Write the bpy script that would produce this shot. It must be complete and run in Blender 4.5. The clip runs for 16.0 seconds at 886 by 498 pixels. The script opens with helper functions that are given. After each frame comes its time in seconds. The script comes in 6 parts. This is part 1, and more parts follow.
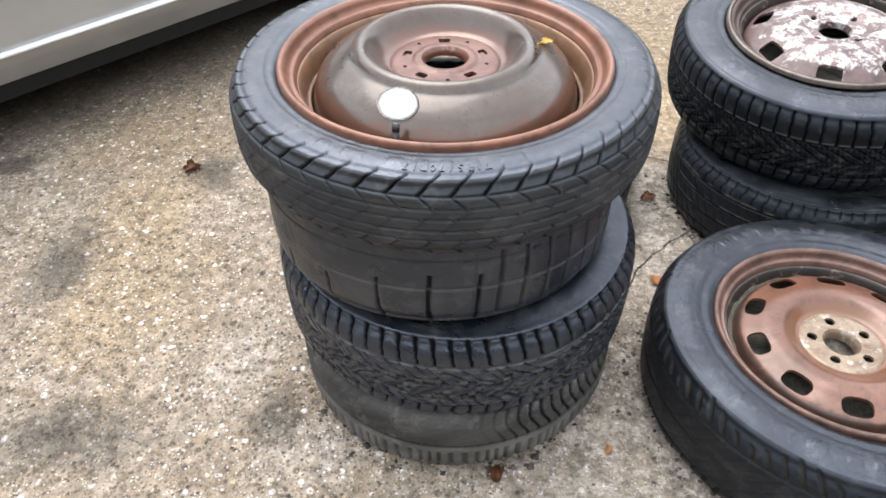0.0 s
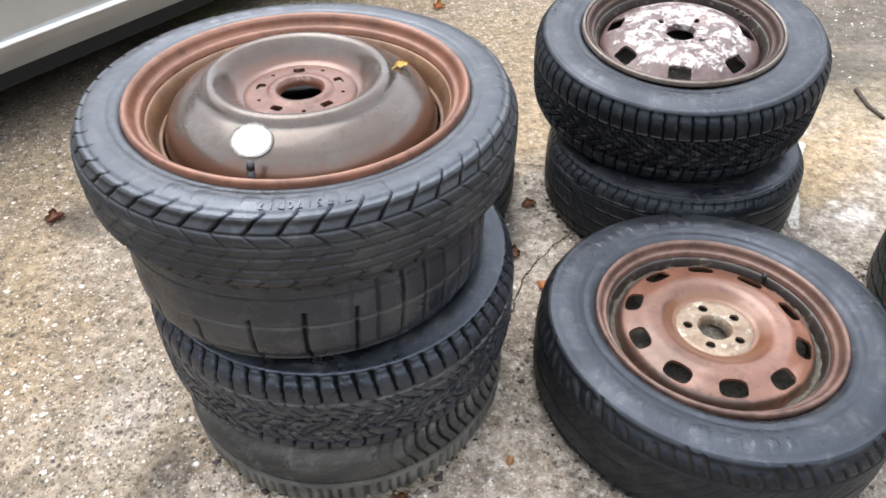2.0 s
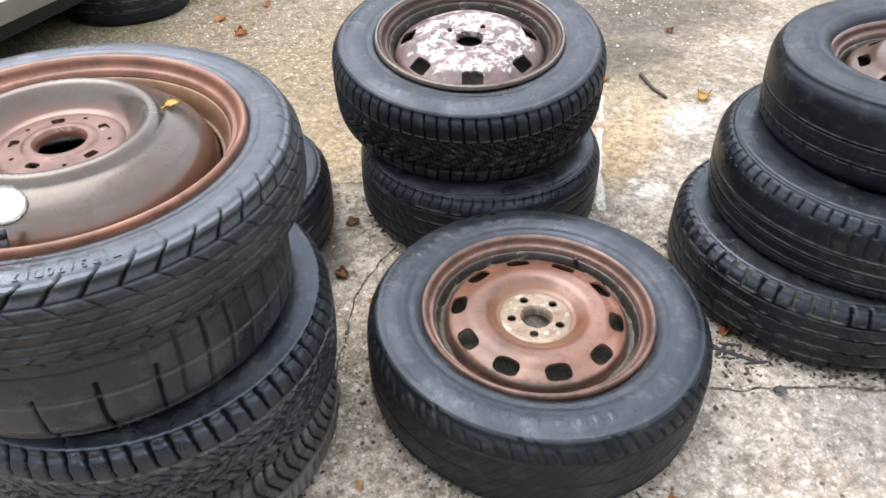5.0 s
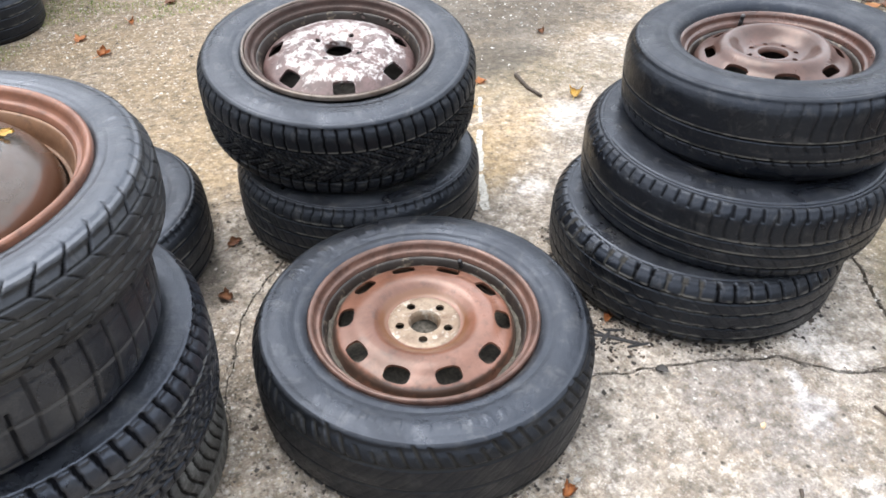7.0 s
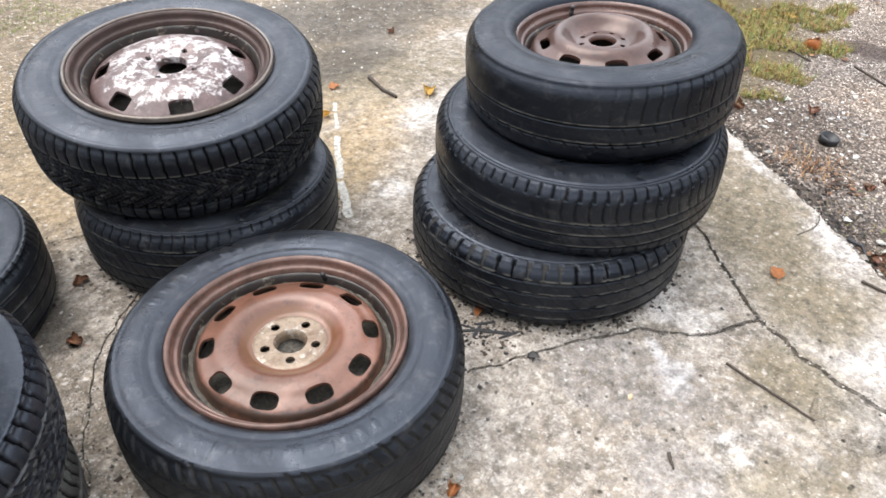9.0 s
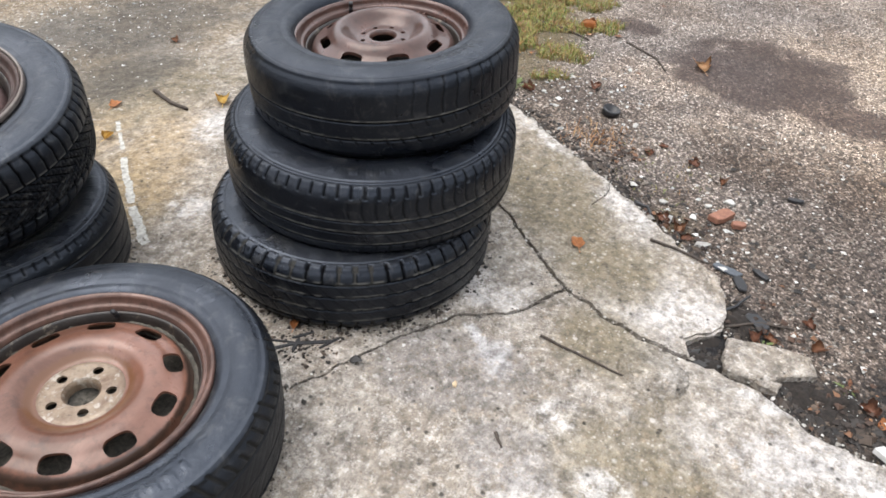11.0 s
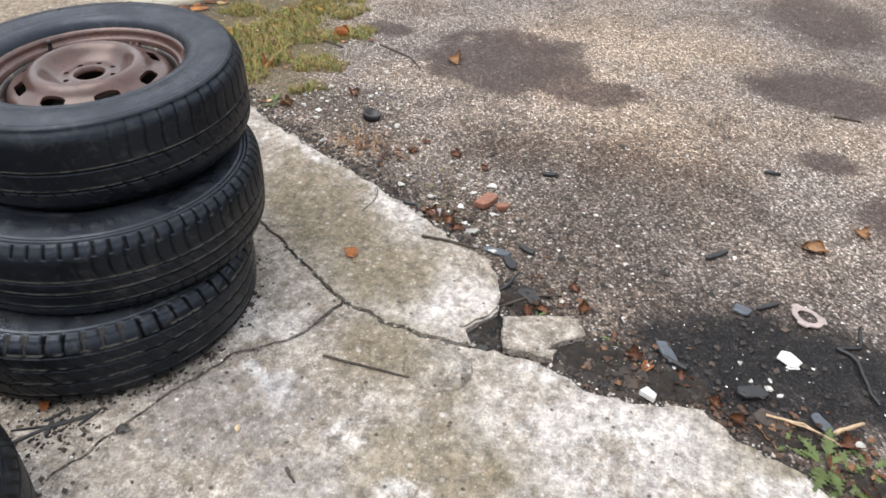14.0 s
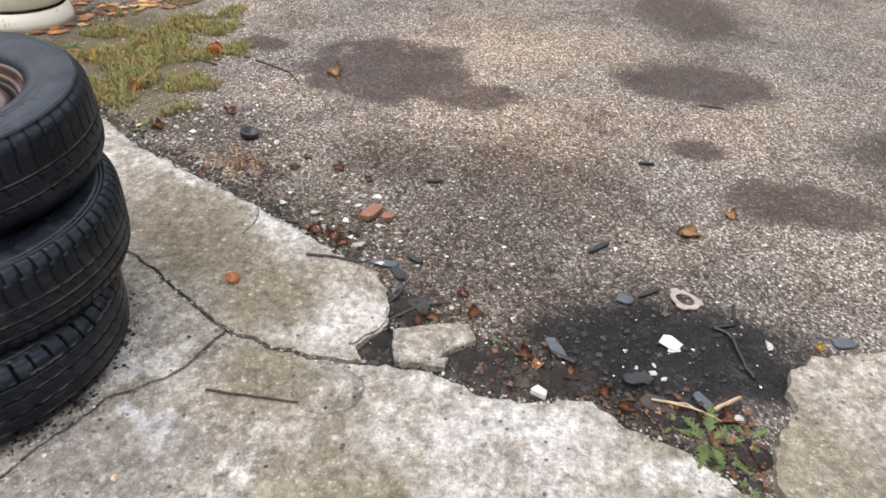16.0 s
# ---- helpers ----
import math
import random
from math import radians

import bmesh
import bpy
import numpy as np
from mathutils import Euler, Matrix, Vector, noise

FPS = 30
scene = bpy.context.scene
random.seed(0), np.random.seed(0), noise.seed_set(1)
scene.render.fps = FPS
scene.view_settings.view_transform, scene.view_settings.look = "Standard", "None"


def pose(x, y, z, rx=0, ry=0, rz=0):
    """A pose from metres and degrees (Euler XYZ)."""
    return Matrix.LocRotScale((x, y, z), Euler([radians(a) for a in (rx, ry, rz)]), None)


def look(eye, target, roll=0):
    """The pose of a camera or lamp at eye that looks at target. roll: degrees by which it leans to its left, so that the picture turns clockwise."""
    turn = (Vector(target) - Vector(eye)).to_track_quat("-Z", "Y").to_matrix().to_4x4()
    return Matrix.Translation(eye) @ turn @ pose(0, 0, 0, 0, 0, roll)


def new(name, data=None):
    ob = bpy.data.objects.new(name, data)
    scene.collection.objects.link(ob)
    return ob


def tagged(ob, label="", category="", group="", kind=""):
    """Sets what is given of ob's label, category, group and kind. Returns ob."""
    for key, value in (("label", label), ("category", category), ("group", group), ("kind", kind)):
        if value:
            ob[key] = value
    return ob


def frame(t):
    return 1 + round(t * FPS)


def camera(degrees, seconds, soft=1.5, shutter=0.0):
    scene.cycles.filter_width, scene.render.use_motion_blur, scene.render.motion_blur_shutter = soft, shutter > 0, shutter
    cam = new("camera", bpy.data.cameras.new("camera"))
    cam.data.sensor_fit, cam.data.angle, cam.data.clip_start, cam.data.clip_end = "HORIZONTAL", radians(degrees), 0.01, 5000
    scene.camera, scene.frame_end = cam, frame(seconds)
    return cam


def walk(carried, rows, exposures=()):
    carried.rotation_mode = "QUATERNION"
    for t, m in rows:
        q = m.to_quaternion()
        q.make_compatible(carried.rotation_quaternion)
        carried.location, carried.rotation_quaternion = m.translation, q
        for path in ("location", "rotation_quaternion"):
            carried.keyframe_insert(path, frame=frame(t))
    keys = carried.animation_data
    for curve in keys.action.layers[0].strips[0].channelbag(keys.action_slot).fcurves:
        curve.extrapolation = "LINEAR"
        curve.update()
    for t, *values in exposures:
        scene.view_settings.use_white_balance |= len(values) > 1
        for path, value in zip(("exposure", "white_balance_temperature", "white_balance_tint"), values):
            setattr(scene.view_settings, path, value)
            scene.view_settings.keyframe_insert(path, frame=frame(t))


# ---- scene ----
cam = camera(64.50, 16.0, soft=1.65)
PATH = [
    (0, 0.0016, 0.0017, 1.0684, 48.93, 1.00, -1.00),
    (0.5, 0.0098, 0.0053, 1.0727, 49.04, 0.84, -3.40),
    (1, 0.0206, 0.0085, 1.0758, 49.22, 0.96, -5.61),
    (1.5, 0.0361, 0.0160, 1.0763, 49.56, 0.91, -8.29),
    (2, 0.0483, 0.0190, 1.0751, 49.84, 0.57, -10.62),
    (2.5, 0.0610, 0.0213, 1.0755, 50.06, 0.31, -13.59),
    (3, 0.0726, 0.0187, 1.0757, 50.47, 0.30, -16.19),
    (3.5, 0.0818, 0.0158, 1.0783, 50.56, 0.45, -18.34),
    (4, 0.0960, 0.0129, 1.0782, 50.65, 0.53, -20.32),
    (6.5, 0.1622, 0.0000, 1.0783, 51.24, -0.74, -32.10),
    (7, 0.1702, -0.0064, 1.0776, 51.42, -0.82, -34.01),
    (7.5, 0.1835, -0.0102, 1.0781, 51.67, -0.76, -36.18),
    (8, 0.1994, -0.0173, 1.0811, 51.70, -0.93, -38.63),
    (10.5, 0.2684, -0.0390, 1.0781, 51.70, -2.71, -56.54),
    (11, 0.2894, -0.0614, 1.0765, 51.94, -3.22, -60.16),
    (11.5, 0.3070, -0.0834, 1.0763, 52.22, -3.24, -64.11),
    (12, 0.3194, -0.1026, 1.0734, 52.64, -3.35, -67.58),
    (12.5, 0.3315, -0.1195, 1.0745, 52.80, -3.19, -70.72),
    (13, 0.3424, -0.1328, 1.0742, 52.59, -3.04, -73.33),
    (13.5, 0.3568, -0.1514, 1.0789, 53.27, -3.09, -75.71),
    (14, 0.3680, -0.1690, 1.0789, 53.52, -3.01, -78.14),
    (14.5, 0.3753, -0.1861, 1.0775, 53.72, -3.18, -80.49),
    (15, 0.3836, -0.2034, 1.0763, 53.83, -3.12, -82.62),
    (15.5, 0.3911, -0.2147, 1.0776, 54.09, -3.16, -84.59),
    (16, 0.3993, -0.2304, 1.0823, 54.51, -3.17, -86.92),
]
walk(cam, [(t, pose(x, y, z, rx, ry, rz)) for t, x, y, z, rx, ry, rz in PATH], exposures=[(0, 1.39), (8, 1.40), (10.5, 0.94), (13, 0.88), (16, 0.72)])

# ---- daylight: bright overcast sky ----
world = bpy.data.worlds.new("overcast_sky")
scene.world = world
world.use_nodes = True
wn = world.node_tree.nodes
sky = wn.new("ShaderNodeTexSky")
sky.sky_type, sky.sun_disc = "NISHITA", False
sky.sun_elevation, sky.sun_rotation = radians(68), radians(333)
sky.air_density, sky.dust_density, sky.ozone_density = 1.0, 4.0, 1.0
cloud = wn.new("ShaderNodeMixRGB")
cloud.inputs[0].default_value = 0.75
cloud.inputs[2].default_value = (8.5, 8.8, 9.2, 1)
world.node_tree.links.new(sky.outputs[0], cloud.inputs[1])
world.node_tree.links.new(cloud.outputs[0], wn["Background"].inputs[0])
wn["Background"].inputs[1].default_value = 0.15
sun = new("sun", bpy.data.lights.new("sun", "SUN"))
sun.data.energy, sun.data.angle, sun.data.color = 1.2, radians(50), (1.0, 0.97, 0.93)
sun.matrix_world = look((0, 0, 10), (0.5, -1.0, 7.2))


# ---- node helpers ----
def material(name, rough=0.6, metal=0.0, spec=0.5):
    m = bpy.data.materials.new(name)
    m.use_nodes = True
    b = m.node_tree.nodes["Principled BSDF"]
    b.inputs["Roughness"].default_value = rough
    b.inputs["Metallic"].default_value = metal
    b.inputs["Specular IOR Level"].default_value = spec
    return m, m.node_tree, b


def coords(nt, world_space=True):
    if world_space:
        return nt.nodes.new("ShaderNodeNewGeometry").outputs["Position"]
    return nt.nodes.new("ShaderNodeTexCoord").outputs["Object"]


def noise_tex(nt, co, scale, detail=4.0, rough=0.55, offset=0.0, distort=0.0):
    n = nt.nodes.new("ShaderNodeTexNoise")
    n.inputs["Scale"].default_value, n.inputs["Detail"].default_value = scale, detail
    n.inputs["Roughness"].default_value, n.inputs["Distortion"].default_value = rough, distort
    if offset:
        a = nt.nodes.new("ShaderNodeVectorMath")
        a.inputs[1].default_value = (offset, offset * 1.7, offset * 0.6)
        nt.links.new(co, a.inputs[0])
        co = a.outputs[0]
    nt.links.new(co, n.inputs["Vector"])
    return n.outputs["Fac"]


def voronoi(nt, co, scale, feature="F1", out="Distance"):
    v = nt.nodes.new("ShaderNodeTexVoronoi")
    v.feature = feature
    v.inputs["Scale"].default_value = scale
    nt.links.new(co, v.inputs["Vector"])
    return v.outputs[out]


def ramp(nt, fac, stops):
    r = nt.nodes.new("ShaderNodeValToRGB")
    e = r.color_ramp.elements
    while len(e) < len(stops):
        e.new(0.5)
    for el, (p, c) in zip(e, stops):
        el.position = p
        el.color = (c, c, c, 1) if isinstance(c, (int, float)) else (*c, 1)
    nt.links.new(fac, r.inputs[0])
    return r.outputs[0]


def mix(nt, fac, a, b, mode="MIX"):
    m = nt.nodes.new("ShaderNodeMixRGB")
    m.blend_type = mode
    for sock, v in zip(m.inputs, (fac, a, b)):
        if isinstance(v, (int, float)):
            sock.default_value = v if sock.type == "VALUE" else (v, v, v, 1)
        elif isinstance(v, tuple):
            sock.default_value = (*v, 1)
        else:
            nt.links.new(v, sock)
    return m.outputs[0]


def calc(nt, op, a, b=0.0, clamp=False):
    m = nt.nodes.new("ShaderNodeMath")
    m.operation, m.use_clamp = op, clamp
    for sock, v in zip(m.inputs, (a, b)):
        if isinstance(v, (int, float)):
            sock.default_value = v
        else:
            nt.links.new(v, sock)
    return m.outputs[0]


def bump(nt, bsdf, height, dist=0.003, strength=1.0):
    b = nt.nodes.new("ShaderNodeBump")
    b.inputs["Distance"].default_value, b.inputs["Strength"].default_value = dist, strength
    nt.links.new(height, b.inputs["Height"])
    nt.links.new(b.outputs[0], bsdf.inputs["Normal"])


LAST_BLOB = {}


def blob(nt, co, x, y, rx, ry, turn=0.0, wobble=0.5, edge=0.25, freq=5.0):
    """A soft-edged, uneven stain on the ground round (x, y): 1 inside, 0 outside."""
    mp = nt.nodes.new("ShaderNodeMapping")
    mp.vector_type = "TEXTURE"
    at = nt.nodes.new("ShaderNodeCombineXYZ")
    at.inputs[0].default_value, at.inputs[1].default_value = x, y
    nt.links.new(at.outputs[0], mp.inputs["Location"])
    mp.inputs["Rotation"].default_value = (0, 0, radians(turn))
    mp.inputs["Scale"].default_value = (rx, ry, 1000)
    nt.links.new(co, mp.inputs["Vector"])
    ln = nt.nodes.new("ShaderNodeVectorMath")
    ln.operation = "LENGTH"
    nt.links.new(mp.outputs[0], ln.inputs[0])
    off = x * 3 + y
    jump = nt.nodes.new("ShaderNodeCombineXYZ")
    jump.inputs[0].default_value, jump.inputs[1].default_value, jump.inputs[2].default_value = off, off * 1.7, off * 0.6
    moved = nt.nodes.new("ShaderNodeVectorMath")
    nt.links.new(co, moved.inputs[0])
    nt.links.new(jump.outputs[0], moved.inputs[1])
    before = LAST_BLOB.get(nt.as_pointer())
    if before:
        # each stain waits for the one before it, which keeps the shader small
        tie = calc(nt, "MULTIPLY", before, 0.0001)
        nt.links.new(tie, at.inputs[2])
        nt.links.new(calc(nt, "ADD", tie, off * 0.6), jump.inputs[2])
    n = noise_tex(nt, moved.outputs[0], freq, 5, 0.6)
    d = calc(nt, "ADD", ln.outputs["Value"], calc(nt, "MULTIPLY", calc(nt, "SUBTRACT", n, 0.5), wobble * 2))
    r = nt.nodes.new("ShaderNodeMapRange")
    r.interpolation_type = "SMOOTHSTEP"
    nt.links.new(d, r.inputs[0])
    r.inputs[1].default_value, r.inputs[2].default_value = 1 - edge, 1 + edge
    r.inputs[3].default_value, r.inputs[4].default_value = 1, 0
    LAST_BLOB[nt.as_pointer()] = r.outputs[0]
    return r.outputs[0]


def union(nt, items):
    out = items[0]
    for i in items[1:]:
        out = calc(nt, "MAXIMUM", out, i)
    return out


# ---- materials ----
def make_concrete():
    m, nt, b = material("weathered_concrete", 0.8, 0, 0.3)
    co = coords(nt)
    sx = nt.nodes.new("ShaderNodeSeparateXYZ")
    nt.links.new(co, sx.inputs[0])
    big = noise_tex(nt, co, 1.6, 6, 0.62)
    mid = noise_tex(nt, co, 6.5, 9, 0.72, 3.0, 0.5)
    fine = noise_tex(nt, co, 42, 7, 0.75, 7.0)
    grit = noise_tex(nt, co, 300, 3, 0.7)
    c = ramp(nt, mid, [(0.34, (0.155, 0.138, 0.113)), (0.45, (0.225, 0.200, 0.166)), (0.53, (0.285, 0.258, 0.218)), (0.62, (0.37, 0.34, 0.295))])
    warm = ramp(nt, big, [(0.42, 0), (0.62, 1)])
    c = mix(nt, calc(nt, "MULTIPLY", warm, 0.35), c, (0.33, 0.265, 0.18))
    grey = ramp(nt, noise_tex(nt, co, 2.7, 9, 0.75, 11.0), [(0.50, 0), (0.58, 1)])
    c = mix(nt, calc(nt, "MULTIPLY", grey, 0.45), c, (0.16, 0.146, 0.125))
    crust = ramp(nt, noise_tex(nt, co, 15, 11, 0.82, 21.0), [(0.51, 0), (0.535, 1)])
    c = mix(nt, calc(nt, "MULTIPLY", crust, 0.5), c, (0.47, 0.435, 0.38))
    worn = ramp(nt, noise_tex(nt, co, 21, 11, 0.82, 41.0), [(0.53, 0), (0.555, 1)])
    c = mix(nt, calc(nt, "MULTIPLY", worn, 0.55), c, (0.125, 0.108, 0.086))
    fleck = ramp(nt, noise_tex(nt, co, 48, 9, 0.82, 51.0), [(0.56, 0), (0.58, 1)])
    c = mix(nt, calc(nt, "MULTIPLY", fleck, 0.5), c, (0.58, 0.55, 0.50))
    # pale scaled patches, trowelled grey patches, algae, car's shade painted dark, rust wash
    pale = union(nt, [blob(nt, co, 1.24, -0.30, 0.14, 0.36, 10, 0.9, 0.5), blob(nt, co, 1.62, 0.02, 0.10, 0.14, 0, 0.8, 0.5), blob(nt, co, 2.02, 0.32, 0.05, 0.16, -35, 0.8, 0.5), blob(nt, co, -0.39, 0.92, 0.07, 0.11, -20, 0.9, 0.6), blob(nt, co, -0.58, 1.40, 0.07, 0.10, 0, 0.9, 0.6), blob(nt, co, -0.24, 0.70, 0.10, 0.06, 20, 0.9, 0.6), blob(nt, co, 1.62, 1.50, 0.16, 0.08, 20, 0.8, 0.6), blob(nt, co, 0.98, 0.10, 0.09, 0.12, 0, 0.9, 0.5), blob(nt, co, 2.3, 0.85, 0.09, 0.16, -35, 0.8, 0.5)])
    c = mix(nt, calc(nt, "MULTIPLY", pale, ramp(nt, noise_tex(nt, co, 9, 9, 0.78, 61.0), [(0.45, 0.08), (0.50, 0.7)])), c, (0.49, 0.47, 0.44))
    streak = union(nt, [blob(nt, co, 1.27, 0.33, 0.012, 0.07, -35, 1.2, 0.6, 30), blob(nt, co, 1.25, 0.29, 0.05, 0.03, 20, 1.2, 0.6, 30)])
    c = mix(nt, calc(nt, "MULTIPLY", streak, 0.55), c, (0.70, 0.71, 0.72))
    patch = union(nt, [blob(nt, co, 1.17, 0.36, 0.11, 0.17, 20, 0.5, 0.12), blob(nt, co, 1.05, 0.17, 0.07, 0.10, 0, 0.6, 0.2)])
    c = mix(nt, calc(nt, "MULTIPLY", patch, 0.55), c, (0.20, 0.188, 0.176))
    algae = union(nt, [blob(nt, co, 1.25, 2.0, 0.4, 0.25, 0, 0.9, 0.6), blob(nt, co, 1.65, 1.85, 0.25, 0.22, 0, 0.9, 0.6), blob(nt, co, 1.2, 1.45, 0.15, 0.2, 0, 0.9, 0.6), blob(nt, co, 1.43, 0.12, 0.10, 0.10, 0, 0.8, 0.5), blob(nt, co, 1.15, -0.02, 0.10, 0.12, 0, 0.9, 0.5), blob(nt, co, 1.88, 0.42, 0.14, 0.26, -35, 0.9, 0.5), blob(nt, co, 1.68, 0.2, 0.12, 0.14, 0, 0.9, 0.5), blob(nt, co, 1.25, -0.9, 0.2, 0.3, 0, 0.9, 0.5)])
    c = mix(nt, calc(nt, "MULTIPLY", algae, 0.65), c, (0.16, 0.135, 0.08))
    rust = union(nt, [blob(nt, co, 0.46, 2.85, 0.28, 0.12, 0, 0.8, 0.5), blob(nt, co, 1.4, 1.45, 0.3, 0.12, 30, 0.9, 0.6), blob(nt, co, 0.9, 2.2, 0.6, 0.4, 0, 0.9, 0.6), blob(nt, co, 1.2, 1.75, 0.35, 0.2, 0, 0.9, 0.6), blob(nt, co, -0.70, 1.35, 0.14, 0.40, 10, 0.9, 0.6), blob(nt, co, -0.80, 1.75, 0.2, 0.2, 0, 0.9, 0.6), blob(nt, co, -0.70, 1.05, 0.12, 0.14, 0, 0.9, 0.6), blob(nt, co, 0.6, 1.85, 0.5, 0.25, 0, 0.9, 0.6)])
    c = mix(nt, calc(nt, "MULTIPLY", rust, 0.66), c, (0.33, 0.238, 0.122))
    blue = blob(nt, co, 1.75, 2.5, 0.35, 0.2, 0, 0.9, 0.5)
    c = mix(nt, calc(nt, "MULTIPLY", blue, 0.5), c, (0.36, 0.44, 0.47))
    # olive-brown weathering, chalky scaled spots, grimy far end
    weather = union(nt, [blob(nt, co, x, y, rx, ry, turn, 0.9, 0.6, 6) for x, y, rx, ry, turn in ((2.05, 0.52, 0.12, 0.20, -35), (1.90, 0.53, 0.12, 0.12, 0), (1.82, 0.36, 0.13, 0.12, 0), (1.69, 0.17, 0.08, 0.09, 0), (1.78, 0.09, 0.05, 0.06, 0), (1.26, -0.05, 0.10, 0.09, 0), (1.12, -0.12, 0.10, 0.12, 0), (1.42, 0.15, 0.06, 0.07, 0), (1.90, 1.72, 0.22, 0.16, 0), (1.55, 1.95, 0.3, 0.2, 0))])
    c = mix(nt, calc(nt, "MULTIPLY", weather, ramp(nt, noise_tex(nt, co, 13, 9, 0.78, 71.0), [(0.40, 0.15), (0.56, 0.85)])), c, (0.145, 0.120, 0.076))
    chalk = union(nt, [blob(nt, co, x, y, rx, ry, turn, 1.0, 0.35, 11) for x, y, rx, ry, turn in ((1.945, 0.245, 0.045, 0.105, -35), (1.60, 0.0, 0.06, 0.05, 0), (2.24, 0.64, 0.03, 0.17, -33), (1.445, -0.235, 0.028, 0.10, 8), (1.345, -0.44, 0.05, 0.13, -15), (1.17, 0.13, 0.045, 0.04, 0), (1.075, 0.0, 0.04, 0.05, 0), (1.64, 1.46, 0.09, 0.05, 20), (1.30, 1.22, 0.05, 0.06, 0), (2.236, 1.87, 0.06, 0.05, 0), (2.45, 2.0, 0.08, 0.05, 0), (1.44, 0.42, 0.06, 0.10, 0), (1.24, -0.70, 0.05, 0.10, 0))])
    c = mix(nt, calc(nt, "MULTIPLY", chalk, ramp(nt, noise_tex(nt, co, 19, 10, 0.8, 81.0), [(0.44, 0.05), (0.52, 0.8)])), c, (0.52, 0.50, 0.465))
    mottle = ramp(nt, noise_tex(nt, co, 24, 11, 0.82, 91.0, 0.4), [(0.50, 0), (0.57, 1)])
    c = mix(nt, calc(nt, "MULTIPLY", mottle, 0.42), c, (0.175, 0.150, 0.112))
    grime = calc(nt, "MULTIPLY", calc(nt, "SUBTRACT", calc(nt, "ADD", sx.outputs[1], calc(nt, "MULTIPLY", calc(nt, "SUBTRACT", big, 0.5), 1.2)), 1.65), 2.0, True)
    c = mix(nt, calc(nt, "MULTIPLY", grime, 0.6), c, (0.158, 0.122, 0.074))
    # exposed aggregate: strong to the west and north, faint on the smooth strip
    west = calc(nt, "MULTIPLY", calc(nt, "SUBTRACT", 0.60, calc(nt, "ADD", sx.outputs[0], calc(nt, "MULTIPLY", calc(nt, "SUBTRACT", big, 0.5), 1.6))), 1.3, True)
    west = calc(nt, "MAXIMUM", west, calc(nt, "MULTIPLY", calc(nt, "SUBTRACT", sx.outputs[1], 1.8), 1.0, True))
    c = mix(nt, calc(nt, "MULTIPLY", west, 0.55), c, (0.215, 0.168, 0.11))
    sm = None
    for scale, keep, off in ((62, 0.62, 0.0), (120, 0.45, 2.3), (210, 0.5, 5.1)):
        shift = nt.nodes.new("ShaderNodeVectorMath")
        shift.inputs[1].default_value = (off, off, 0)
        nt.links.new(co, shift.inputs[0])
        v1 = voronoi(nt, shift.outputs[0], scale, "F1", "Color")
        d1 = voronoi(nt, shift.outputs[0], scale)
        pick = nt.nodes.new("ShaderNodeSeparateColor")
        nt.links.new(v1, pick.inputs[0])
        sc = ramp(nt, pick.outputs[0], [(0.0, (0.04, 0.036, 0.03)), (0.28, (0.12, 0.09, 0.06)), (0.55, (0.30, 0.22, 0.14)), (0.8, (0.46, 0.41, 0.33)), (1.0, (0.78, 0.76, 0.72))])
        body = calc(nt, "MULTIPLY", ramp(nt, d1, [(0.28, 1), (0.48, 0)]), ramp(nt, pick.outputs[1], [(keep, 0), (keep + 0.03, 1)]))
        f = calc(nt, "MULTIPLY", body, calc(nt, "ADD", calc(nt, "MULTIPLY", west, 0.50), 0.27))
        c = mix(nt, f, c, sc)
        sm = f if sm is None else calc(nt, "MAXIMUM", sm, f)
    # First patch paints the car's shade into the ground; the rest are dark stains.
    car_shade_stains = union(nt, [blob(nt, co, -1.05, 2.45, 1.3, 0.42, 46, 0.45, 0.4), blob(nt, co, -1.16, 1.62, 0.06, 0.045, 0, 0.6, 0.2, 14), blob(nt, co, 1.75, 1.95, 0.25, 0.14, 10, 0.8, 0.5), blob(nt, co, 2.1, 2.3, 0.5, 0.3, 0, 0.9, 0.5), blob(nt, co, 0.40, 1.32, 0.09, 0.14, 0, 0.8, 0.5), blob(nt, co, -0.60, 1.56, 0.06, 0.07, 0, 0.9, 0.6), blob(nt, co, -0.86, 1.22, 0.07, 0.12, 0, 0.9, 0.6), blob(nt, co, -0.31, 0.77, 0.05, 0.06, 0, 0.9, 0.7), blob(nt, co, -0.68, 0.74, 0.14, 0.07, 0, 0.9, 0.7)])
    c = mix(nt, calc(nt, "MULTIPLY", car_shade_stains, 0.68), c, (0.05, 0.045, 0.038))
    c = mix(nt, 0.9, c, ramp(nt, fine, [(0.28, 0.12), (0.5, 0.5), (0.72, 0.88)]), "OVERLAY")
    pits = ramp(nt, voronoi(nt, co, 30), [(0.07, 1), (0.15, 0)])
    pm = calc(nt, "MULTIPLY", pits, ramp(nt, noise_tex(nt, co, 9, 3, 0.6, 31.0), [(0.42, 0), (0.52, 1)]))
    c = mix(nt, calc(nt, "MULTIPLY", pm, 0.8), c, (0.045, 0.042, 0.036))
    c = mix(nt, 1.0, c, (1.08, 1.065, 1.10), "MULTIPLY")
    nt.links.new(c, b.inputs["Base Color"])
    nt.links.new(ramp(nt, calc(nt, "ADD", mid, calc(nt, "MULTIPLY", car_shade_stains, 0.25)), [(0.3, 0.6), (0.55, 0.85), (0.8, 0.5)]), b.inputs["Roughness"])
